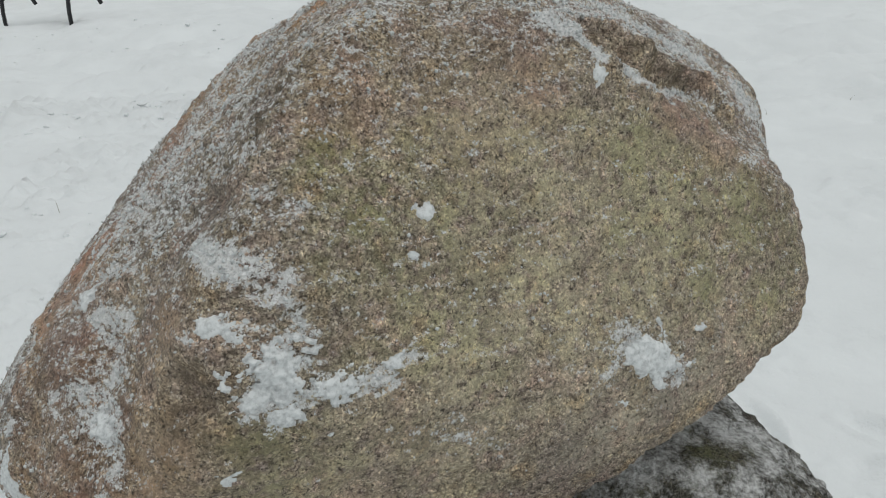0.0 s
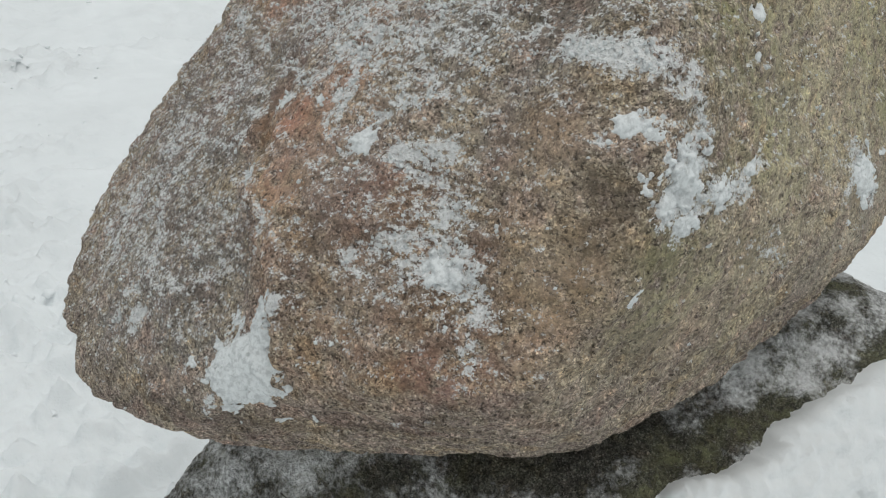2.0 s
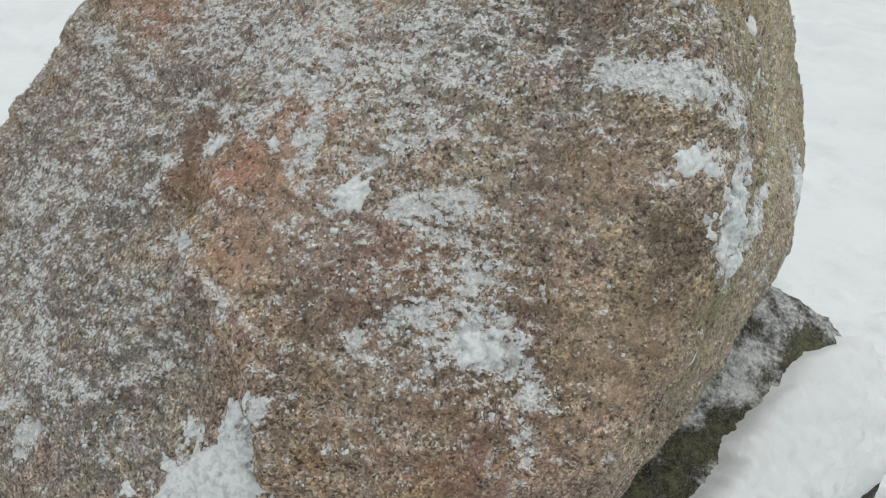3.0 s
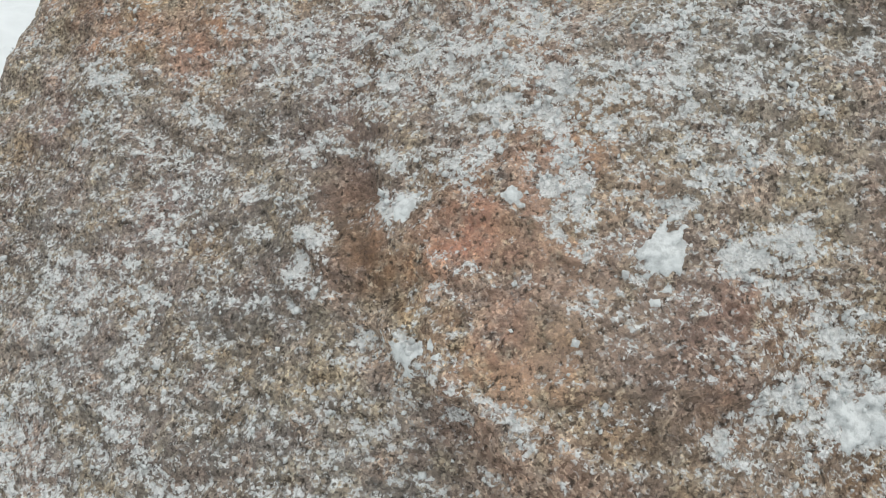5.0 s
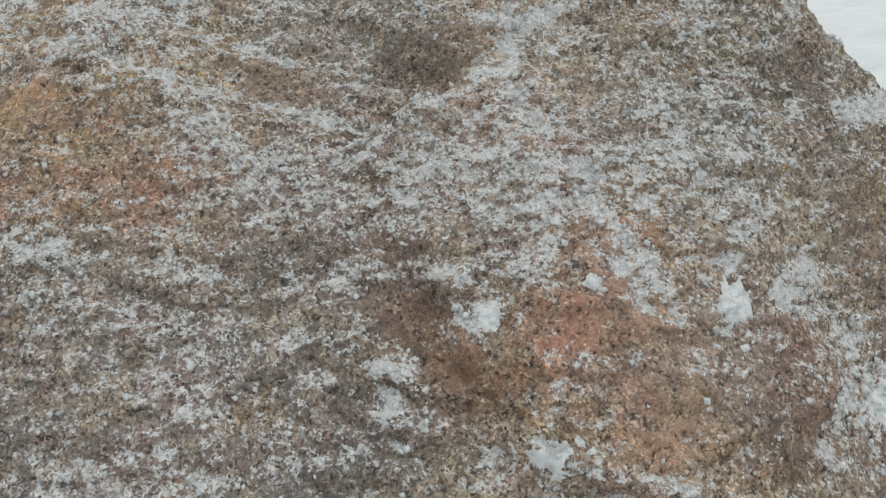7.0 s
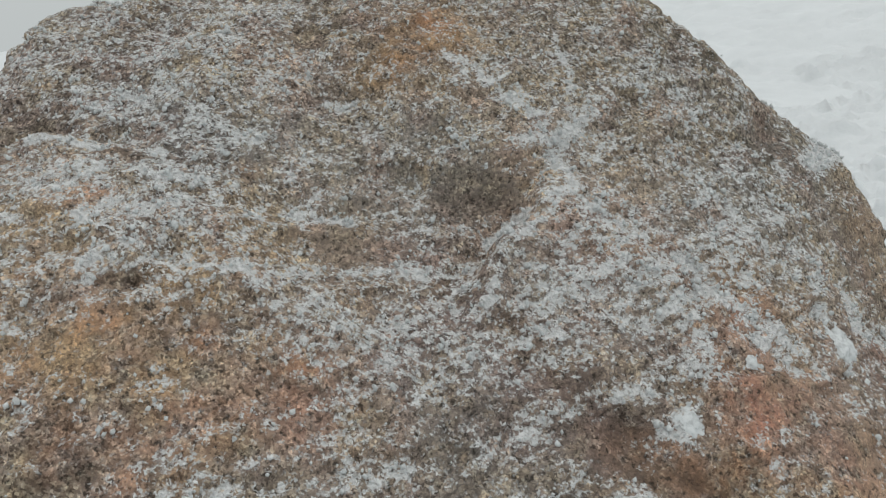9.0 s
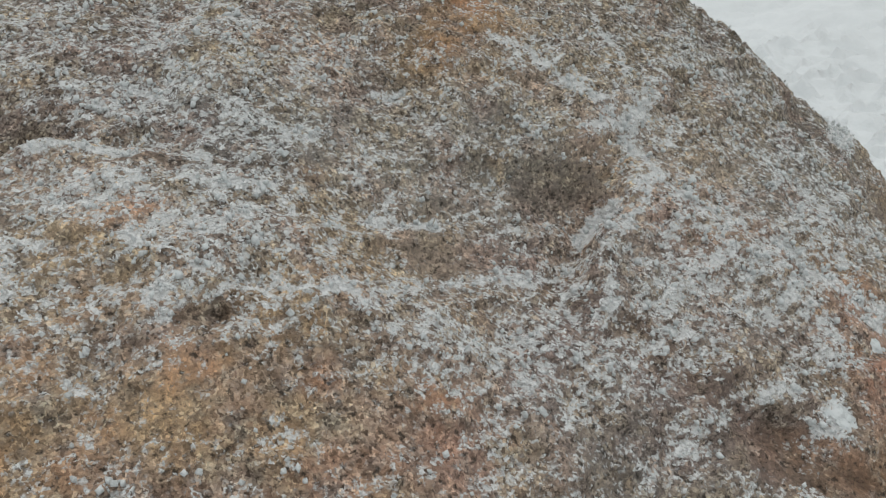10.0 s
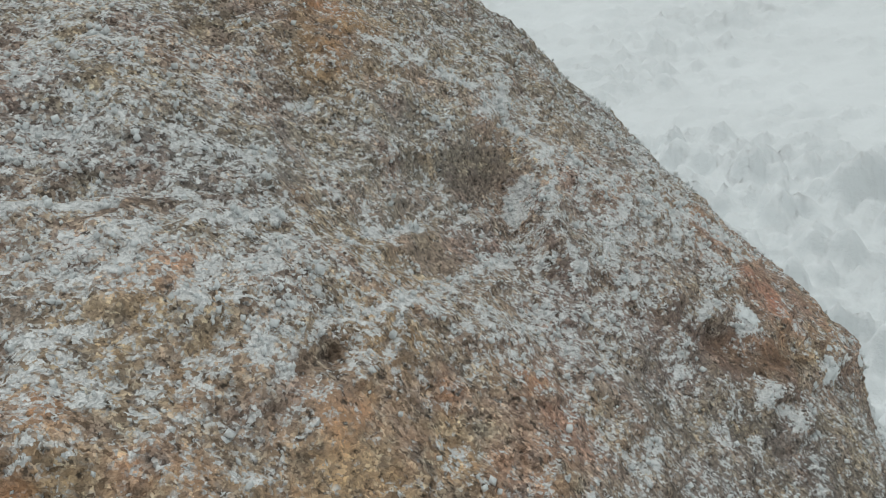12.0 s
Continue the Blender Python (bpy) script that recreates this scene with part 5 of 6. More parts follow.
streak(stained["umber_shade"], 0.012, 0.70, (-0.188, 0.122, 0.293), (-0.191, 0.139, 0.297))
streak(stained["umber_shade"], 0.021, 0.50, (-0.074, 0.309, 0.397), (-0.106, 0.274, 0.377))
streak(stained["umber_shade"], 0.012, 1.10, (-0.364, -0.019, 0.127), (-0.382, -0.047, 0.106), (-0.403, -0.063, 0.095))
streak(stained["umber_shade"], 0.013, 0.80, (-0.299, 0.015, 0.193), (-0.305, -0.004, 0.188))
streak(stained["umber_shade"], 0.007, 1.00, (-0.255, 0.253, 0.292), (-0.260, 0.253, 0.290))
streak(stained["umber_shade"], 0.023, 0.60, (-0.032, 0.072, 0.419), (-0.023, 0.098, 0.430))
streak(stained["umber_shade"], 0.015, 0.80, (-0.042, -0.270, 0.373), (-0.083, -0.303, 0.322), (-0.117, -0.309, 0.278))
streak(stained["umber_shade"], 0.017, 0.70, (-0.159, -0.432, 0.122), (-0.153, -0.437, 0.087))
streak(stained["umber_shade"], 0.026, 0.60, (0.044, -0.387, 0.005), (0.077, -0.369, -0.037), (0.038, -0.379, -0.065))
streak(stained["umber_shade"], 0.010, 1.10, (-0.352, -0.020, 0.137), (-0.380, -0.061, 0.107), (-0.406, -0.115, 0.072))
# occlusion of the belly over the lower stone, painted in umber
streak(stained["umber_shade"], 0.030, 0.50, (-0.569, -0.131, -0.210), (-0.424, -0.255, -0.193), (-0.291, -0.390, -0.144))
streak(stained["moss"], 0.037, 0.80, (-0.074, -0.440, 0.003), (-0.085, -0.434, -0.034))
streak(stained["moss"], 0.056, 0.90, (0.013, -0.353, 0.236), (0.055, -0.346, 0.195), (0.003, -0.333, 0.278))
streak(stained["moss"], 0.049, 1.00, (0.350, -0.153, 0.253), (0.423, -0.126, 0.184))
streak(stained["moss"], 0.052, 1.00, (0.515, -0.084, 0.104), (0.449, -0.130, 0.092), (0.429, -0.157, 0.057))
streak(stained["moss"], 0.035, 0.80, (-0.105, -0.455, 0.038), (-0.068, -0.435, 0.009))
streak(stained["moss"], 0.060, 1.00, (0.316, -0.204, 0.142), (0.397, -0.156, 0.120), (0.504, -0.084, 0.152))
streak(stained["moss"], 0.065, 0.80, (0.532, -0.102, 0.011), (0.561, -0.071, 0.064))
streak(stained["moss"], 0.059, 0.70, (0.097, -0.346, 0.116), (0.156, -0.329, 0.036), (0.050, -0.377, 0.108))
streak(stained["red"], 0.019, 1.00, (-0.260, -0.440, -0.060), (-0.284, -0.430, -0.076), (-0.253, -0.449, -0.071))
streak(stained["red"], 0.024, 0.40, (-0.321, -0.168, 0.156), (-0.300, -0.236, 0.151), (-0.316, -0.249, 0.121))
streak(stained["red"], 0.026, 0.90, (0.384, -0.126, 0.281), (0.434, -0.100, 0.247), (0.478, -0.081, 0.211))
streak(stained["red"], 0.036, 0.60, (0.187, -0.181, 0.385), (0.217, -0.200, 0.323))
streak(stained["red"], 0.029, 0.50, (-0.220, 0.036, 0.242), (-0.269, 0.020, 0.220))
streak(stained["red"], 0.020, 0.70, (-0.355, -0.147, 0.134), (-0.377, -0.146, 0.112), (-0.352, -0.208, 0.113))
streak(stained["red"], 0.020, 0.60, (-0.307, -0.168, 0.168), (-0.399, -0.196, 0.072))
streak(stained["grey"], 0.058, 0.90, (-0.575, 0.069, -0.075), (-0.528, -0.117, -0.082), (-0.517, -0.176, -0.127))
streak(stained["grey"], 0.059, 0.90, (-0.526, 0.167, 0.002), (-0.477, -0.077, -0.004), (-0.463, -0.166, -0.042))
streak(stained["grey"], 0.060, 0.80, (-0.411, 0.215, 0.145), (-0.481, 0.169, 0.046), (-0.607, -0.009, -0.151))
streak(stained["grey"], 0.051, 0.70, (-0.332, 0.073, 0.176), (-0.380, -0.030, 0.113), (-0.293, -0.111, 0.199), (-0.230, -0.207, 0.220))
streak(stained["grey"], 0.040, 0.80, (-0.385, 0.198, 0.162), (-0.397, 0.062, 0.104), (-0.417, -0.022, 0.078))
streak(stained["grey"], 0.038, 0.80, (-0.452, 0.137, 0.076), (-0.466, 0.058, 0.039), (-0.438, -0.031, 0.048))
streak(stained["grey"], 0.035, 0.70, (-0.290, 0.059, 0.206), (-0.271, -0.021, 0.217), (-0.275, -0.091, 0.215))
streak(stained["grey"], 0.031, 0.70, (-0.359, 0.009, 0.134), (-0.439, -0.112, 0.030), (-0.436, -0.152, 0.020))
streak(stained["grey"], 0.032, 0.70, (-0.190, -0.243, 0.240), (-0.238, -0.279, 0.177), (-0.250, -0.303, 0.137))
streak(stained["grey"], 0.038, 0.80, (-0.412, 0.206, 0.140), (-0.407, 0.127, 0.114), (-0.407, 0.023, 0.082))
streak(stained["grey"], 0.047, 0.80, (-0.222, 0.121, 0.268), (-0.170, 0.085, 0.302), (-0.180, -0.089, 0.285))
streak(stained["grey"], 0.035, 0.70, (-0.336, 0.063, 0.168), (-0.297, 0.047, 0.200), (-0.293, -0.040, 0.198))
streak(stained["grey"], 0.039, 0.80, (-0.094, 0.230, 0.391), (-0.133, 0.174, 0.362), (-0.137, 0.121, 0.345))
streak(stained["grey"], 0.034, 0.70, (-0.141, 0.089, 0.332), (-0.151, -0.001, 0.323), (-0.227, 0.068, 0.246))
streak(stained["grey"], 0.029, 0.70, (-0.283, 0.147, 0.244), (-0.303, 0.110, 0.207), (-0.298, 0.066, 0.203))
streak(stained["grey"], 0.037, 0.90, (-0.304, 0.102, 0.205), (-0.346, 0.073, 0.158), (-0.390, 0.036, 0.104))
streak(stained["grey"], 0.039, 0.80, (-0.315, 0.037, 0.185), (-0.395, 0.086, 0.112), (-0.433, -0.031, 0.053))
streak(stained["grey"], 0.033, 0.70, (-0.088, 0.235, 0.392), (-0.136, 0.203, 0.364), (-0.152, 0.153, 0.345))
streak(stained["grey"], 0.035, 0.60, (-0.159, -0.035, 0.318), (-0.164, 0.058, 0.306), (-0.259, 0.085, 0.232))
streak(stained["grey"], 0.050, 0.70, (0.436, -0.177, -0.048), (0.352, -0.229, -0.080), (0.253, -0.273, -0.105))
streak(stained["grey"], 0.055, 0.80, (-0.182, -0.248, 0.244), (-0.268, -0.241, 0.172), (-0.348, -0.250, 0.093))
streak(stained["grey"], 0.042, 0.70, (-0.103, -0.236, 0.327), (-0.146, -0.347, 0.218), (-0.214, -0.347, 0.132))
streak(stained["pale"], 0.054, 0.50, (0.212, -0.241, 0.242), (0.243, -0.245, 0.161), (0.205, -0.284, 0.081))
streak(stained["pale"], 0.029, 0.40, (-0.322, -0.175, 0.150), (-0.356, -0.229, 0.096), (-0.412, -0.217, 0.047))
streak(stained["pale"], 0.026, 0.40, (-0.268, -0.192, 0.195), (-0.301, -0.237, 0.145))
streak(stained["pale"], 0.064, 0.70, (0.159, -0.280, 0.193), (0.221, -0.272, 0.097), (0.259, -0.277, 0.004))
streak(stained["pale"], 0.051, 0.60, (0.053, -0.383, 0.009), (0.145, -0.338, 0.005))
streak(stained["pale"], 0.044, 0.45, (-0.205, -0.434, 0.033), (-0.186, -0.458, -0.026), (-0.122, -0.430, -0.091))
streak(stained["pale"], 0.037, 0.35, (-0.272, -0.224, 0.180), (-0.208, -0.373, 0.110), (-0.205, -0.421, 0.061))
streak(stained["pale"], 0.056, 0.50, (0.098, -0.343, 0.129), (0.190, -0.305, 0.039), (0.148, -0.293, 0.180))
streak(stained["pale"], 0.073, 0.75, (0.154, -0.253, 0.287), (0.261, -0.226, 0.192), (0.344, -0.209, 0.061))
streak(stained["pale"], 0.063, 0.70, (0.145, -0.306, 0.156), (0.178, -0.312, 0.043), (0.256, -0.283, -0.036))
streak(stained["pale"], 0.063, 0.60, (0.444, -0.127, 0.119), (0.497, -0.126, -0.005), (0.350, -0.230, -0.103))
streak(stained["pale"], 0.049, 0.95, (0.142, -0.289, 0.201), (0.189, -0.295, 0.085), (0.108, -0.358, 0.037))
streak(stained["pale"], 0.039, 0.80, (0.108, -0.349, -0.056), (-0.013, -0.406, -0.028))

# hollows and worn places that the rime leaves bare
clear(0.385, -0.026, 0.319, 0.017, 0.8)
clear(0.352, -0.035, 0.344, 0.017, 0.8)
clear(0.332, -0.045, 0.357, 0.015, 0.8)
clear(0.368, -0.030, 0.332, 0.016, 0.9)
clear(0.413, -0.003, 0.303, 0.016, 0.9)
clear(0.444, 0.010, 0.280, 0.013, 0.8)
clear(0.426, -0.062, 0.264, 0.017, 0.6)
clear(0.472, -0.050, 0.225, 0.018, 0.6)
clear(0.519, -0.032, 0.191, 0.015, 0.6)
clear(-0.081, 0.360, 0.403, 0.026, 0.5)
clear(-0.183, -0.027, 0.270, 0.021, 0.5)
clear(-0.256, 0.255, 0.292, 0.006, 0.8)
clear(-0.373, -0.046, 0.111, 0.017, 0.7)
clear(-0.403, -0.078, 0.078, 0.016, 0.5)
clear(-0.040, 0.082, 0.420, 0.016, 0.6)
clear(-0.073, 0.007, 0.391, 0.039, 0.35)
clear(-0.226, 0.107, 0.263, 0.028, 0.3)
clear(-0.189, 0.174, 0.315, 0.013, 0.3)
clear(-0.184, -0.011, 0.271, 0.017, 0.5)
clear(-0.143, -0.445, 0.094, 0.023, 0.6)
clear(-0.135, -0.330, 0.250, 0.019, 0.6)
clear(-0.151, -0.439, 0.094, 0.029, 0.5)
clear(-0.299, 0.384, 0.271, 0.038, 0.25)
clear(-0.343, 0.308, 0.221, 0.025, 0.35)
clear(-0.372, -0.048, 0.112, 0.023, 0.5)
streak(cleared, 0.031, 0.60, (-0.147, -0.433, 0.105), (-0.137, -0.443, 0.081))
streak(cleared, 0.011, 1.00, (0.290, -0.140, 0.373), (0.335, -0.090, 0.344), (0.385, -0.054, 0.310), (0.440, -0.003, 0.284))
streak(cleared, 0.021, 0.60, (0.384, -0.126, 0.281), (0.434, -0.100, 0.247), (0.478, -0.081, 0.211))
streak(cleared, 0.026, 0.35, (-0.359, -0.145, 0.131), (-0.396, -0.202, 0.072), (-0.349, -0.218, 0.107))
streak(cleared, 0.012, 0.80, (-0.182, 0.013, 0.277), (-0.185, -0.022, 0.266))
streak(cleared, 0.011, 0.80, (-0.182, 0.007, 0.276), (-0.186, -0.025, 0.266))
streak(cleared, 0.008, 0.80, (-0.257, 0.270, 0.297), (-0.255, 0.258, 0.291))
streak(cleared, 0.006, 0.60, (-0.144, 0.289, 0.371), (-0.149, 0.240, 0.360))
streak(cleared, 0.012, 0.80, (-0.362, -0.013, 0.133), (-0.402, -0.069, 0.093))
streak(cleared, 0.030, 0.30, (-0.295, 0.301, 0.268), (-0.310, 0.255, 0.246), (-0.323, 0.208, 0.222))
streak(cleared, 0.026, 0.20, (-0.342, -0.038, 0.145), (-0.361, -0.102, 0.132))
streak(cleared, 0.037, 0.25, (-0.490, 0.082, 0.019), (-0.471, 0.003, 0.023), (-0.459, -0.073, 0.021))
streak(cleared, 0.035, 0.20, (-0.321, 0.180, 0.217), (-0.305, 0.259, 0.253))
streak(cleared, 0.034, 0.28, (-0.341, 0.088, 0.172), (-0.375, 0.049, 0.120), (-0.419, -0.003, 0.072))
streak(cleared, 0.026, 0.22, (-0.329, 0.010, 0.163), (-0.330, -0.087, 0.162))
streak(cleared, 0.011, 0.80, (-0.352, -0.020, 0.137), (-0.380, -0.061, 0.107), (-0.406, -0.115, 0.072))


def rime_crystals(me, p, worth):
    """Small upright tufts of rime, thickest where the frost is and on what faces up, in one mesh."""
    rng = np.random.RandomState(12)
    up = np.zeros(len(p) * 3, dtype=np.float32)
    me.vertex_normals.foreach_get("vector", up)
    up = up.reshape(-1, 3)
    cold = np.clip(spread(p, frosted) - spread(p, cleared), -1.0, 1.3)
    level = cold + 0.74 * up[:, 2] - 0.95 + 1.0 * fbm(p + 33, 0.03, 3, 0.6) + 1.5 * fbm(p + 55, 0.010, 2, 0.6)
    # the grid is finer in some places than in others: weigh each corner by the stone it stands for
    chance = 0.42 * smooth(level, -0.2, 0.7) * worth * (np.linalg.norm(p, axis=1) / 0.62) ** 2
    at = np.nonzero(rng.rand(len(p)) < chance)[0]
    count = len(at)
    size = 0.0012 + 0.0026 * rng.rand(count) ** 2 * (0.6 + 0.4 * np.clip(level[at], 0, 1))
    axis = up[at] + 0.45 * rng.normal(size=(count, 3)) + (0, 0, 0.35)
    axis /= np.linalg.norm(axis, axis=1)[:, None]
    side = np.cross(axis, rng.normal(size=(count, 3)))
    side /= np.linalg.norm(side, axis=1)[:, None]
    third = np.cross(axis, side)
    foot = p[at] + rng.uniform(-0.0018, 0.0018, (count, 3))
    tall = (size * rng.uniform(0.9, 2.3, count))[:, None]
    wide = (size * rng.uniform(0.7, 1.3, count))[:, None]
    flat = (size * rng.uniform(0.5, 1.2, count))[:, None]
    rim = foot + axis * tall * 0.35
    corners = np.stack([foot - axis * size[:, None] * 0.6, rim + side * wide, rim + third * flat, rim - side * wide * 0.8, rim - third * flat * 0.9, foot + axis * tall], 1)
    tris = np.array([(0, 2, 1), (0, 3, 2), (0, 4, 3), (0, 1, 4), (5, 1, 2), (5, 2, 3), (5, 3, 4), (5, 4, 1)])
    faces = (tris[None] + 6 * np.arange(count)[:, None, None]).reshape(-1, 3)
    crust = new("rime_crystals", mesh_of("rime_crystals", corners.reshape(-1, 3), faces, CLEAN_SNOW))
    crust.location = BOULDER.middle
    tagged(crust, "fine white rime crystals strewn over the granite boulder", "rime", kind="stuff")


def upper_boulder():
    way, faces = cube_sphere(320)
    # finer towards the rimed faces
    lean = np.array((-0.26, -0.22, 0.20))
    way = way + lean
    reach = np.linalg.norm(way, axis=1)
    way, worth = way / reach[:, None], (1 + (way - lean) @ lean) / reach ** 3
    p = BOULDER.surface(way)
    frosted[:] = settle(BOULDER, frosted)
    cleared[:] = settle(BOULDER, cleared)
    me = mesh_of("granite_boulder", p, faces, PINK_GRANITE)
    ragged = 1 + 1.0 * fbm(p + 60, 0.06, 4)
    for key, blobs in stained.items():
        field_on(me, key, np.clip(spread(p, settle(BOULDER, blobs)) * ragged, 0, 1.3))
    field_on(me, "frost", np.clip(spread(p, frosted) * np.clip(1.0 + 0.8 * fbm(p + 33, 0.03, 4, 0.6), 0.4, 1.5) - spread(p, cleared), -1.0, 1.5))
    ob = new("granite_boulder", me)
    ob.location = BOULDER.middle
    rime_crystals(me, p, worth)
    tagged(ob, "pinkish brown granite boulder with rust stains and rime, on another stone", "boulder")


upper_boulder()


def lower_relief(p, fine=True):
    return 0.022 * fbm(p, 0.28, 3) + 0.010 * fbm(p + 5, 0.05, 4, 0.6) + 0.006 * fbm(p + 9, 0.013, 2)


BASE = Stone((-0.05, 1.25, 0.32), [
    (0.118, -0.770, 0.627, 0.581),
    (-0.282, 0.269, 0.921, 0.498),
    (0.436, 0.081, 0.896, 0.655),
    (-0.688, -0.571, 0.449, 0.551),
    (-0.400, 0.807, 0.434, 0.463),
    (0.359, -0.921, -0.154, 0.564),
    (-0.794, -0.593, 0.134, 0.604),
    (0.614, 0.789, 0.034, 0.511),
    (0.139, -0.988, -0.064, 0.513),
    (-0.587, 0.799, -0.131, 0.512),
    (0.976, 0.141, -0.167, 0.544),
    (-0.634, -0.605, -0.482, 0.528),
    (0.127, 0.817, -0.562, 0.501),
    (0.400, -0.604, -0.690, 0.509),
    (-0.553, 0.141, -0.821, 0.517),
    (0.305, 0.167, -0.937, 0.505),
], [(-0.02, -0.15, 0.55, 0.20, -0.085)], 22.0, lower_relief)


BARE, SHELTERED, HOAR, DRIFT = [], [], [], []

# mossy places that the snow leaves bare
streak(BARE, 0.021, 1.20, (-0.056, -0.394, 0.401), (-0.022, -0.377, 0.407), (0.011, -0.350, 0.412))
streak(BARE, 0.020, 1.20, (0.059, -0.362, 0.413), (0.066, -0.383, 0.397))
streak(BARE, 0.022, 1.20, (0.099, -0.346, 0.426), (0.144, -0.345, 0.423), (0.207, -0.344, 0.433))
streak(BARE, 0.020, 1.00, (0.369, -0.312, 0.465), (0.424, -0.299, 0.467), (0.456, -0.288, 0.466))
streak(BARE, 0.023, 0.80, (0.396, -0.192, 0.532), (0.443, -0.186, 0.518))
streak(BARE, 0.036, 0.50, (-0.469, -0.161, 0.280), (-0.391, -0.211, 0.328))

# places under the overhang that the snow does not reach
streak(SHELTERED, 0.033, 1.20, (-0.249, -0.280, 0.406), (-0.170, -0.324, 0.426), (-0.097, -0.340, 0.436))
streak(SHELTERED, 0.022, 1.00, (-0.069, -0.326, 0.437), (-0.006, -0.317, 0.441))
streak(SHELTERED, 0.023, 0.50, (-0.333, -0.221, 0.381), (-0.370, -0.198, 0.359))

# soft rime blown under the overhang
streak(HOAR, 0.026, 0.50, (0.079, -0.301, 0.449), (0.158, -0.281, 0.466), (0.258, -0.259, 0.502))
streak(HOAR, 0.027, 0.50, (0.307, -0.233, 0.521), (0.326, -0.282, 0.486), (0.239, -0.308, 0.461))
streak(HOAR, 0.023, 0.50, (-0.574, 0.006, 0.290), (-0.507, -0.065, 0.319), (-0.425, -0.154, 0.347))
streak(HOAR, 0.024, 0.50, (-0.541, -0.091, 0.260), (-0.609, -0.040, 0.219))
streak(HOAR, 0.014, 0.70, (0.066, -0.282, 0.469), (0.090, -0.291, 0.461))
streak(HOAR, 0.035, 0.90, (-0.446, -0.144, 0.320), (-0.320, -0.259, 0.354), (-0.208, -0.349, 0.385))
streak(HOAR, 0.036, 0.70, (-0.619, -0.013, 0.237), (-0.540, -0.059, 0.283))


def lower_boulder():
    way, faces = cube_sphere(170)
    p = BASE.surface(way)
    me = mesh_of("base_boulder", p, faces, DARK_GRANITE)
    bare = spread(p, BARE)
    mossy = np.clip(smooth(fbm(p + 12, 0.10, 4, 0.6), 0.02, 0.3) * 0.35 + bare * (0.8 + fbm(p + 15, 0.04, 3)), 0, 1.0)
    sheltered = spread(p, SHELTERED)
    for key in STAINS:
        field_on(me, key, mossy if key == "moss" else np.zeros(len(p)))
    field_on(me, "frost", np.clip(0.22 + 0.85 * fbm(p + 80, 0.08, 4, 0.6) + 0.4 * spread(p, HOAR) - 1.3 * bare - 1.3 * sheltered, -1.1, 1.0))
    ob = new("base_boulder", me)
    ob.location = BASE.middle
    tagged(ob, "dark mossy granite boulder under rime and snow, bearing the other stone", "boulder")


lower_boulder()


# ---- snow lying on the stones ----
def islands(quad, least):
    """The quads in groups that hang together, leaving out groups of fewer than that many."""
    names, flat = np.unique(quad, return_inverse=True)
    flat = flat.reshape(-1, 4)
    mark = np.arange(len(names))
    while True:
        low = mark[flat].min(1)
        fresh = mark.copy()
        for c in range(4):
            np.minimum.at(fresh, flat[:, c], low)
        fresh = fresh[fresh]
        if (fresh == mark).all():
            break
        mark = fresh
    owner = mark[flat[:, 0]]
    return [quad[owner == o] for o in np.unique(owner) if (owner == o).sum() >= least]


def snow_on(stone, blobs, step, thick, wobble, grit, least, mat, label, group):
    """One lump of snow on a stone, with a ragged rim that thins out."""
    blobs = settle(stone, blobs)
    middle = blobs[:, :3].mean(0)
    out = middle / np.linalg.norm(middle)
    side = np.cross(out, (0.31, 0.17, 0.94))
    side /= np.linalg.norm(side)
    rise = np.cross(out, side)
    reach = 2.9 * blobs[:, 3]
    rel = blobs[:, :3] - middle
    lo = [((rel @ w) - reach).min() for w in (side, rise)]
    hi = [((rel @ w) + reach).max() for w in (side, rise)]
    nu, nv = (max(6, int((b - a) / step)) for a, b in zip(lo, hi))
    u, v = (g.ravel() for g in np.meshgrid(np.linspace(lo[0], hi[0], nu), np.linspace(lo[1], hi[1], nv), indexing="ij"))
    way = middle + u[:, None] * side + v[:, None] * rise
    way /= np.linalg.norm(way, axis=1)[:, None]
    p = stone.surface(way, fine=False)
    size = blobs[:, 3].mean()
    h = spread(p, blobs, add=True) - 0.45 + wobble * fbm(p + 70, 0.9 * size, 4, 0.62) + grit * fbm(p + 74, 0.007, 2)
    h = np.where(h > 0, 1 - np.exp(-2.2 * h), h)
    lift = thick * np.clip(h, -0.5, 1) + np.where(h > 0, 0.75 * min(thick, 0.01) * fbm(p + 90, 0.012, 3, 0.6), 0)
    lift = np.where(h > 0, lift - 0.0002, lift)
    p = p + way * lift[:, None]
    i, j = (g.ravel() for g in np.meshgrid(np.arange(nu - 1), np.arange(nv - 1), indexing="ij"))
    quad = np.stack([i * nv + j, i * nv + j + 1, (i + 1) * nv + j + 1, (i + 1) * nv + j], 1)
    quad = quad[(h[quad] > 0).any(1)]
    for piece in islands(quad, least):
        keep, index = np.unique(piece, return_inverse=True)
        ob = new("snow_patch", mesh_of("snow_patch", p[keep], index.reshape(-1, 4), mat))
        ob.location = stone.middle
        tagged(ob, label, "snow", group)


def snow_patch(radius, strength, *points):
    blobs = []
    streak(blobs, radius, strength, *points)
    snow_on(BOULDER, blobs, 0.0017, min(0.0065, 0.45 * radius), 1.0, 0.9, 40, CLEAN_SNOW, "patch of white crumbly snow clinging to the granite boulder", "snow patches on the boulder")


snow_patch(0.010, 1.20, (-0.128, -0.430, 0.156), (-0.115, -0.432, 0.157))
snow_patch(0.007, 1.20, (-0.099, -0.436, 0.150), (-0.094, -0.437, 0.146))
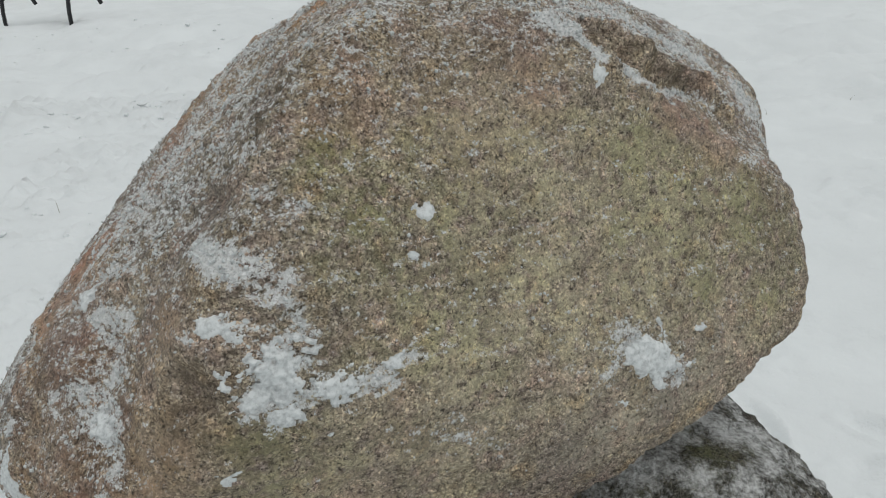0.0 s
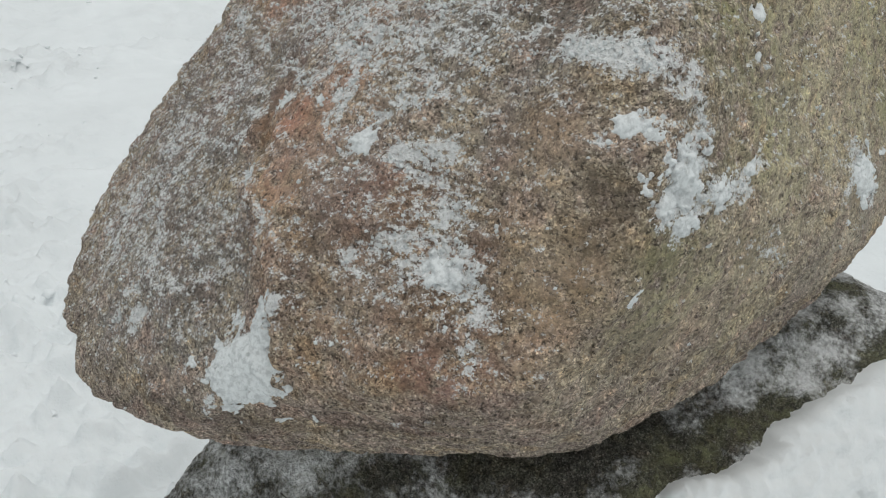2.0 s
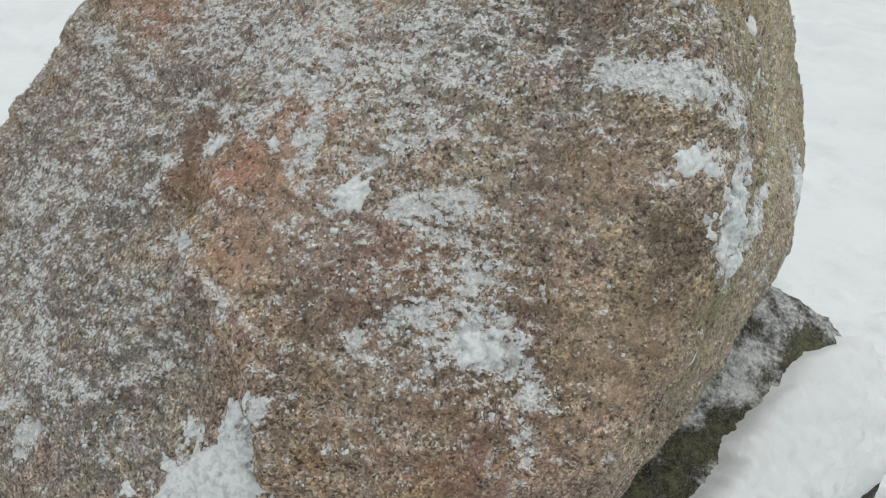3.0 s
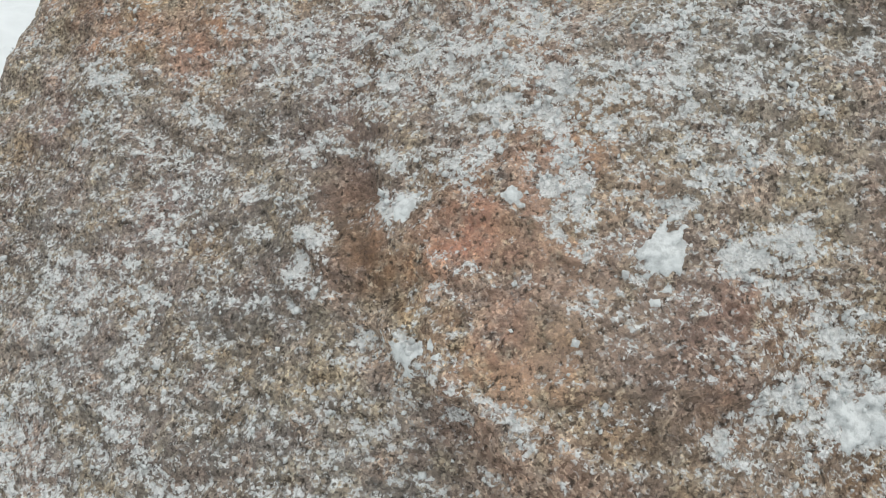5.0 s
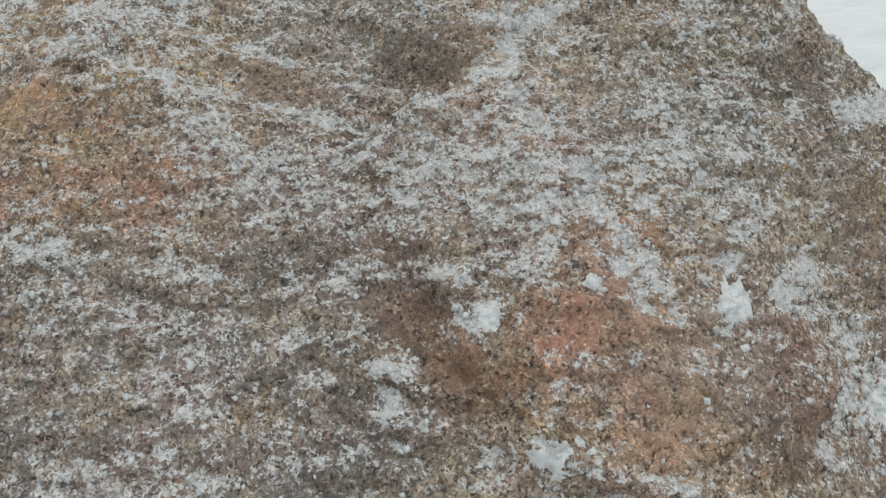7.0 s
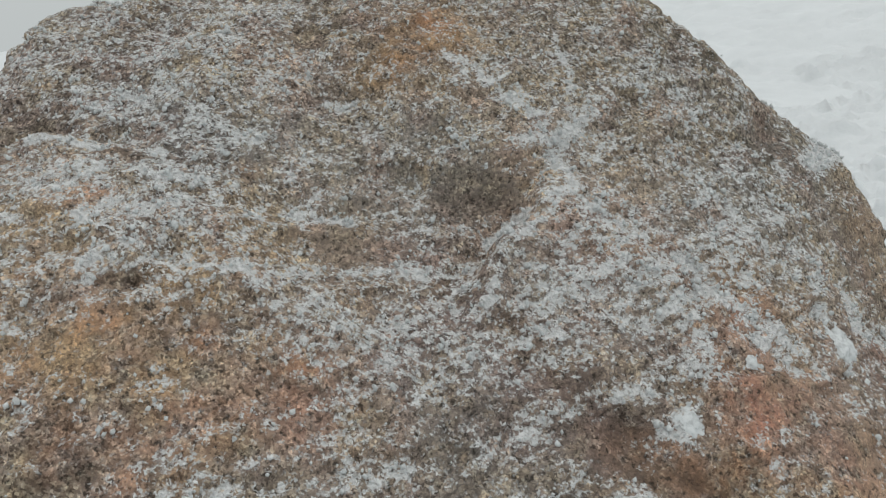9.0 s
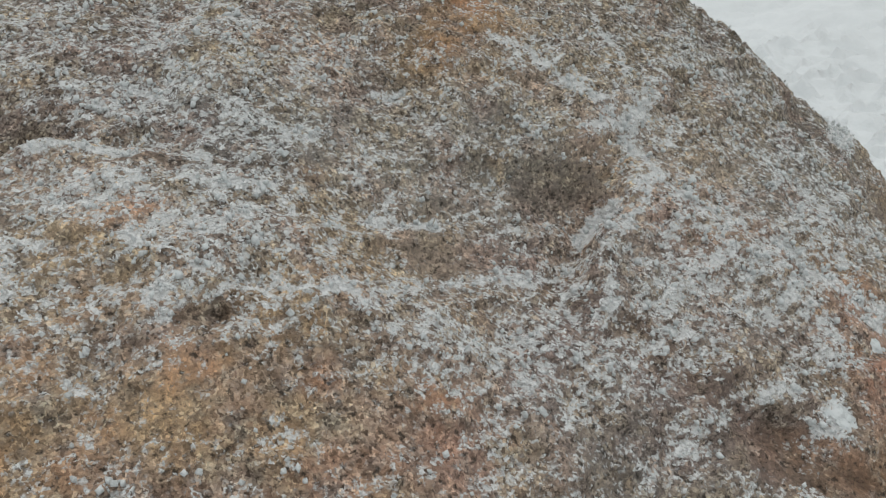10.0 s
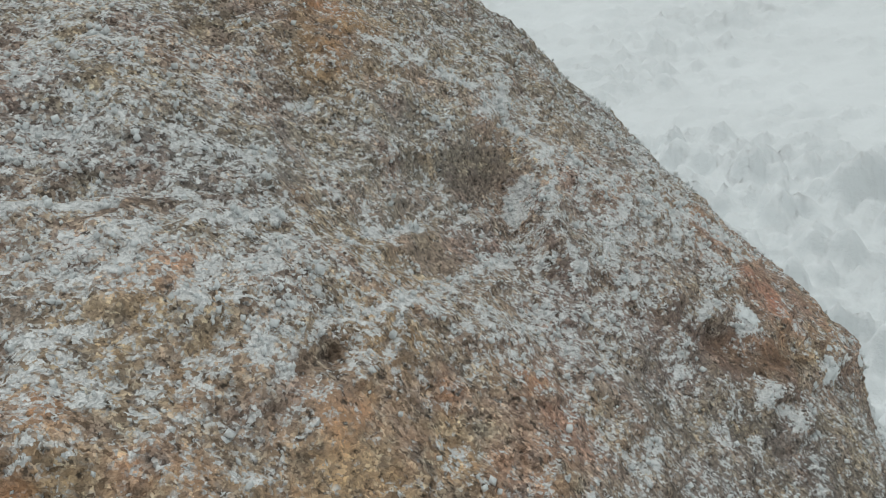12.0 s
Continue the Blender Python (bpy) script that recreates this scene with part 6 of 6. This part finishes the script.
snow_patch(0.011, 1.20, (-0.314, -0.255, 0.119), (-0.317, -0.257, 0.115))
snow_patch(0.007, 1.30, (0.089, -0.314, 0.224), (0.088, -0.317, 0.220))
snow_patch(0.005, 1.30, (0.073, -0.341, 0.187), (0.074, -0.339, 0.184))
snow_patch(0.007, 1.30, (0.293, -0.167, 0.337), (0.294, -0.169, 0.331))
snow_patch(0.007, 1.20, (-0.419, -0.124, 0.054), (-0.426, -0.143, 0.050))
snow_patch(0.005, 1.10, (-0.341, -0.161, 0.140), (-0.337, -0.162, 0.144))
snow_patch(0.006, 1.10, (-0.370, -0.093, 0.126), (-0.368, -0.097, 0.127))
snow_patch(0.004, 1.00, (-0.416, -0.156, 0.069), (-0.417, -0.158, 0.068))
snow_patch(0.010, 1.10, (-0.313, -0.252, 0.121), (-0.316, -0.261, 0.113))
snow_patch(0.003, 1.00, (-0.449, -0.117, 0.014), (-0.449, -0.118, 0.013))
snow_patch(0.005, 1.00, (-0.124, -0.460, 0.004), (-0.120, -0.458, -0.000))
snow_patch(0.005, 1.00, (-0.459, -0.217, -0.078), (-0.458, -0.220, -0.078))
snow_patch(0.023, 1.30, (-0.450, -0.267, -0.100), (-0.476, -0.241, -0.133), (-0.445, -0.277, -0.111))
snow_patch(0.012, 1.30, (-0.439, -0.264, -0.072), (-0.446, -0.263, -0.091))
snow_patch(0.005, 1.30, (-0.429, -0.280, -0.027), (-0.438, -0.254, -0.058))
snow_patch(0.007, 0.90, (0.046, -0.385, 0.081), (0.049, -0.383, 0.084))
snow_patch(0.022, 1.00, (-0.055, -0.431, 0.114), (-0.064, -0.433, 0.090))
snow_patch(0.012, 0.90, (-0.077, -0.438, 0.084), (-0.088, -0.445, 0.075))
snow_patch(0.011, 0.90, (-0.064, -0.438, 0.058), (-0.053, -0.436, 0.059))
snow_patch(0.011, 0.80, (-0.023, -0.426, 0.078), (0.008, -0.405, 0.072))
snow_patch(0.020, 0.85, (0.336, -0.232, 0.001), (0.371, -0.214, -0.029))
snow_patch(0.014, 0.70, (-0.281, -0.364, 0.017), (-0.264, -0.381, 0.013))

streak(DRIFT, 0.018, 1.00, (-0.140, -0.383, 0.386), (-0.090, -0.383, 0.403))
streak(DRIFT, 0.024, 1.10, (-0.005, -0.406, 0.382), (0.078, -0.412, 0.375), (0.142, -0.401, 0.388))
streak(DRIFT, 0.025, 1.10, (0.166, -0.384, 0.397), (0.246, -0.362, 0.414), (0.314, -0.353, 0.424))
streak(DRIFT, 0.023, 1.10, (0.351, -0.336, 0.433), (0.419, -0.332, 0.436), (0.467, -0.333, 0.435))
streak(DRIFT, 0.047, 1.20, (0.152, -0.422, 0.363), (0.260, -0.398, 0.367), (0.379, -0.381, 0.387), (0.479, -0.360, 0.378))
streak(DRIFT, 0.053, 1.20, (0.322, -0.411, 0.335), (0.447, -0.395, 0.323), (0.539, -0.379, 0.307))
streak(DRIFT, 0.027, 1.10, (0.515, -0.328, 0.404), (0.551, -0.348, 0.359))
streak(DRIFT, 0.036, 1.20, (0.532, -0.316, 0.415), (0.566, -0.348, 0.356), (0.579, -0.372, 0.283))
snow_on(BASE, DRIFT, 0.006, 0.035, 0.35, 0.25, 400, DRIFT_SNOW, "thick white snow drift on the lower stone", "snow on the lower stone")


# ---- dry stalks and twigs ----
def stalk(points, thick, mat, name, label):
    """A thin tapered stem through some points, six-sided."""
    bm = bmesh.new()
    rows = []
    for i, q in enumerate(points):
        a = Vector(points[max(i - 1, 0)])
        b = Vector(points[min(i + 1, len(points) - 1)])
        turn = (b - a).to_track_quat("Z", "Y")
        r = thick * (1 - 0.7 * i / (len(points) - 1))
        rows.append([bm.verts.new(Vector(q) + turn @ Vector((r * math.cos(k * math.pi / 3), r * math.sin(k * math.pi / 3), 0))) for k in range(6)])
    for low, high in zip(rows, rows[1:]):
        for k in range(6):
            bm.faces.new((low[k], low[(k + 1) % 6], high[(k + 1) % 6], high[k]))
    bm.faces.new(rows[0][::-1])
    bm.faces.new(rows[-1])
    me = bpy.data.meshes.new(name)
    bm.to_mesh(me)
    bm.free()
    me.materials.append(mat)
    return tagged(new(name, me), label, "twig" if mat is TWIG else "grass")


def on_base(x, y):
    """The top of the lower stone at that place."""
    low, high = 0.0, 1.0
    way = np.array([[x - BASE.middle[0], y - BASE.middle[1], 0.0]])
    for _ in range(30):
        z = (low + high) / 2
        w = way.copy()
        w[0, 2] = z
        reach = np.linalg.norm(w)
        if np.linalg.norm(BASE.surface(w / reach)[0]) > reach:
            low = z
        else:
            high = z
    return BASE.middle[2] + low


for x, y, dx, dy, dz in ((-0.525, 1.10, 0.02, -0.035, 0.03), (-0.51, 1.085, -0.035, 0.03, 0.035), (-0.44, 1.01, 0.05, -0.03, 0.012), (-0.40, 0.985, 0.045, 0.0, 0.02), (-0.46, 1.03, 0.03, -0.04, 0.01), (-0.30, 0.93, 0.03, 0.02, 0.015)):
    z = on_base(x, y)
    stalk([(x, y, z - 0.004), (x + dx * 0.5, y + dy * 0.5, z + dz * 0.6), (x + dx, y + dy, z + dz)], 0.0022, TWIG, "twig", "dark dry twig stuck in the rime of the lower stone")


def ground_at(x, y):
    a, b = np.array([x]), np.array([y])
    return float(footprints(a, b, ground_height(a, b))[0])


grass_rng = random.Random(4)
for x, y in ((-1.41, 3.40), (-1.38, 3.43), (2.31, 3.26), (2.2, 3.05), (3.46, 7.32), (-1.9, 4.4), (2.6, 6.9), (-2.6, 5.2)):
    z = ground_at(x, y)
    bend = [grass_rng.uniform(-0.06, 0.06) for _ in range(2)]
    stalk([(x, y, z - 0.02), (x + bend[0] * 0.4, y + bend[1] * 0.4, z + 0.035), (x + bend[0], y + bend[1], z + 0.06)], 0.002, STRAW, "dry_grass_stalk", "dry brown grass stalk poking out of the snow")


# ---- bench and wall far off ----
def box(bm, size, at, turn=None):
    made = bmesh.ops.create_cube(bm, size=1.0)["verts"]
    m = Matrix.Translation(at) @ (turn or Matrix()) @ Matrix.Diagonal((*size, 1))
    bmesh.ops.transform(bm, matrix=m, verts=made)
    bmesh.ops.bevel(bm, geom=list({e for v in made for e in v.link_edges}), offset=min(size) * 0.15, segments=1, affect="EDGES")


def bar(points, half):
    """A square iron bar bent through points in the end frame's plane."""
    bm = bmesh.new()
    rows = []
    for i, (x, z) in enumerate(points):
        a, b = points[max(i - 1, 0)], points[min(i + 1, len(points) - 1)]
        across = Vector((-(b[1] - a[1]), 0, b[0] - a[0])).normalized() * half
        c = Vector((x, 0, z))
        rows.append([bm.verts.new(c + across * s + Vector((0, d * half, 0))) for s, d in ((1, 1), (1, -1), (-1, -1), (-1, 1))])
    for low, high in zip(rows, rows[1:]):
        for k in range(4):
            bm.faces.new((low[k], low[(k + 1) % 4], high[(k + 1) % 4], high[k]))
    bm.faces.new(rows[0][::-1])
    bm.faces.new(rows[-1])
    bmesh.ops.recalc_face_normals(bm, faces=bm.faces)
    return bm


def park_bench(at, turn):
    """Bench with two bent iron end frames, slatted seat and back; its front looks along its own +x."""
    bench = tagged(new("park_bench"), "dark park bench with bent iron legs standing in snow", "bench")
    bench.matrix_world = pose(*at, 0, 0, turn)
    for y in (-0.95, 0.95):
        for name, pts in (("front_leg", [(0.20, -0.55), (0.20, 0.05), (0.17, 0.30), (0.10, 0.42), (-0.02, 0.44)]),
                          ("rear_leg", [(-0.56, 0.14), (-0.50, 0.25), (-0.38, 0.33), (-0.20, 0.37), (0.02, 0.36), (0.17, 0.28)]), ("back_post", [(-0.20, 0.37), (-0.22, 0.44), (-0.30, 0.86)]),
                          ("armrest", [(-0.25, 0.62), (0.02, 0.66), (0.20, 0.65), (0.27, 0.58), (0.24, 0.50), (0.14, 0.43)])):
            leg = part(name, bar(pts, 0.027), IRON, bench, "dark bent iron bar")
            leg.location.y = y
    for k in range(4):
        bm = bmesh.new()
        box(bm, (0.09, 2.1, 0.035), (-0.18 + 0.105 * k, 0, 0.463))
        part("seat_slat", bm, BENCH_WOOD, bench)
    for k in range(3):
        bm = bmesh.new()
        box(bm, (0.035, 2.1, 0.09), (-0.222 - 0.026 * k, 0, 0.58 + 0.11 * k), Matrix.Rotation(-0.19, 4, "Y"))
        part("back_slat", bm, BENCH_WOOD, bench)


park_bench((-7.72, 16.6, ground_at(-7.62, 16.5) + 0.2), -118)


def far_wall():
    bm = bmesh.new()
    box(bm, (9.0, 0.35, 3.2), (-17.2, 25.6, 1.2))
    me = bpy.data.meshes.new("wall_far")
    bm.to_mesh(me)
    bm.free()
    me.materials.append(PLASTER)
    tagged(new("wall_far", me), "beige plastered wall of a far building", "wall", kind="structure")


far_wall()
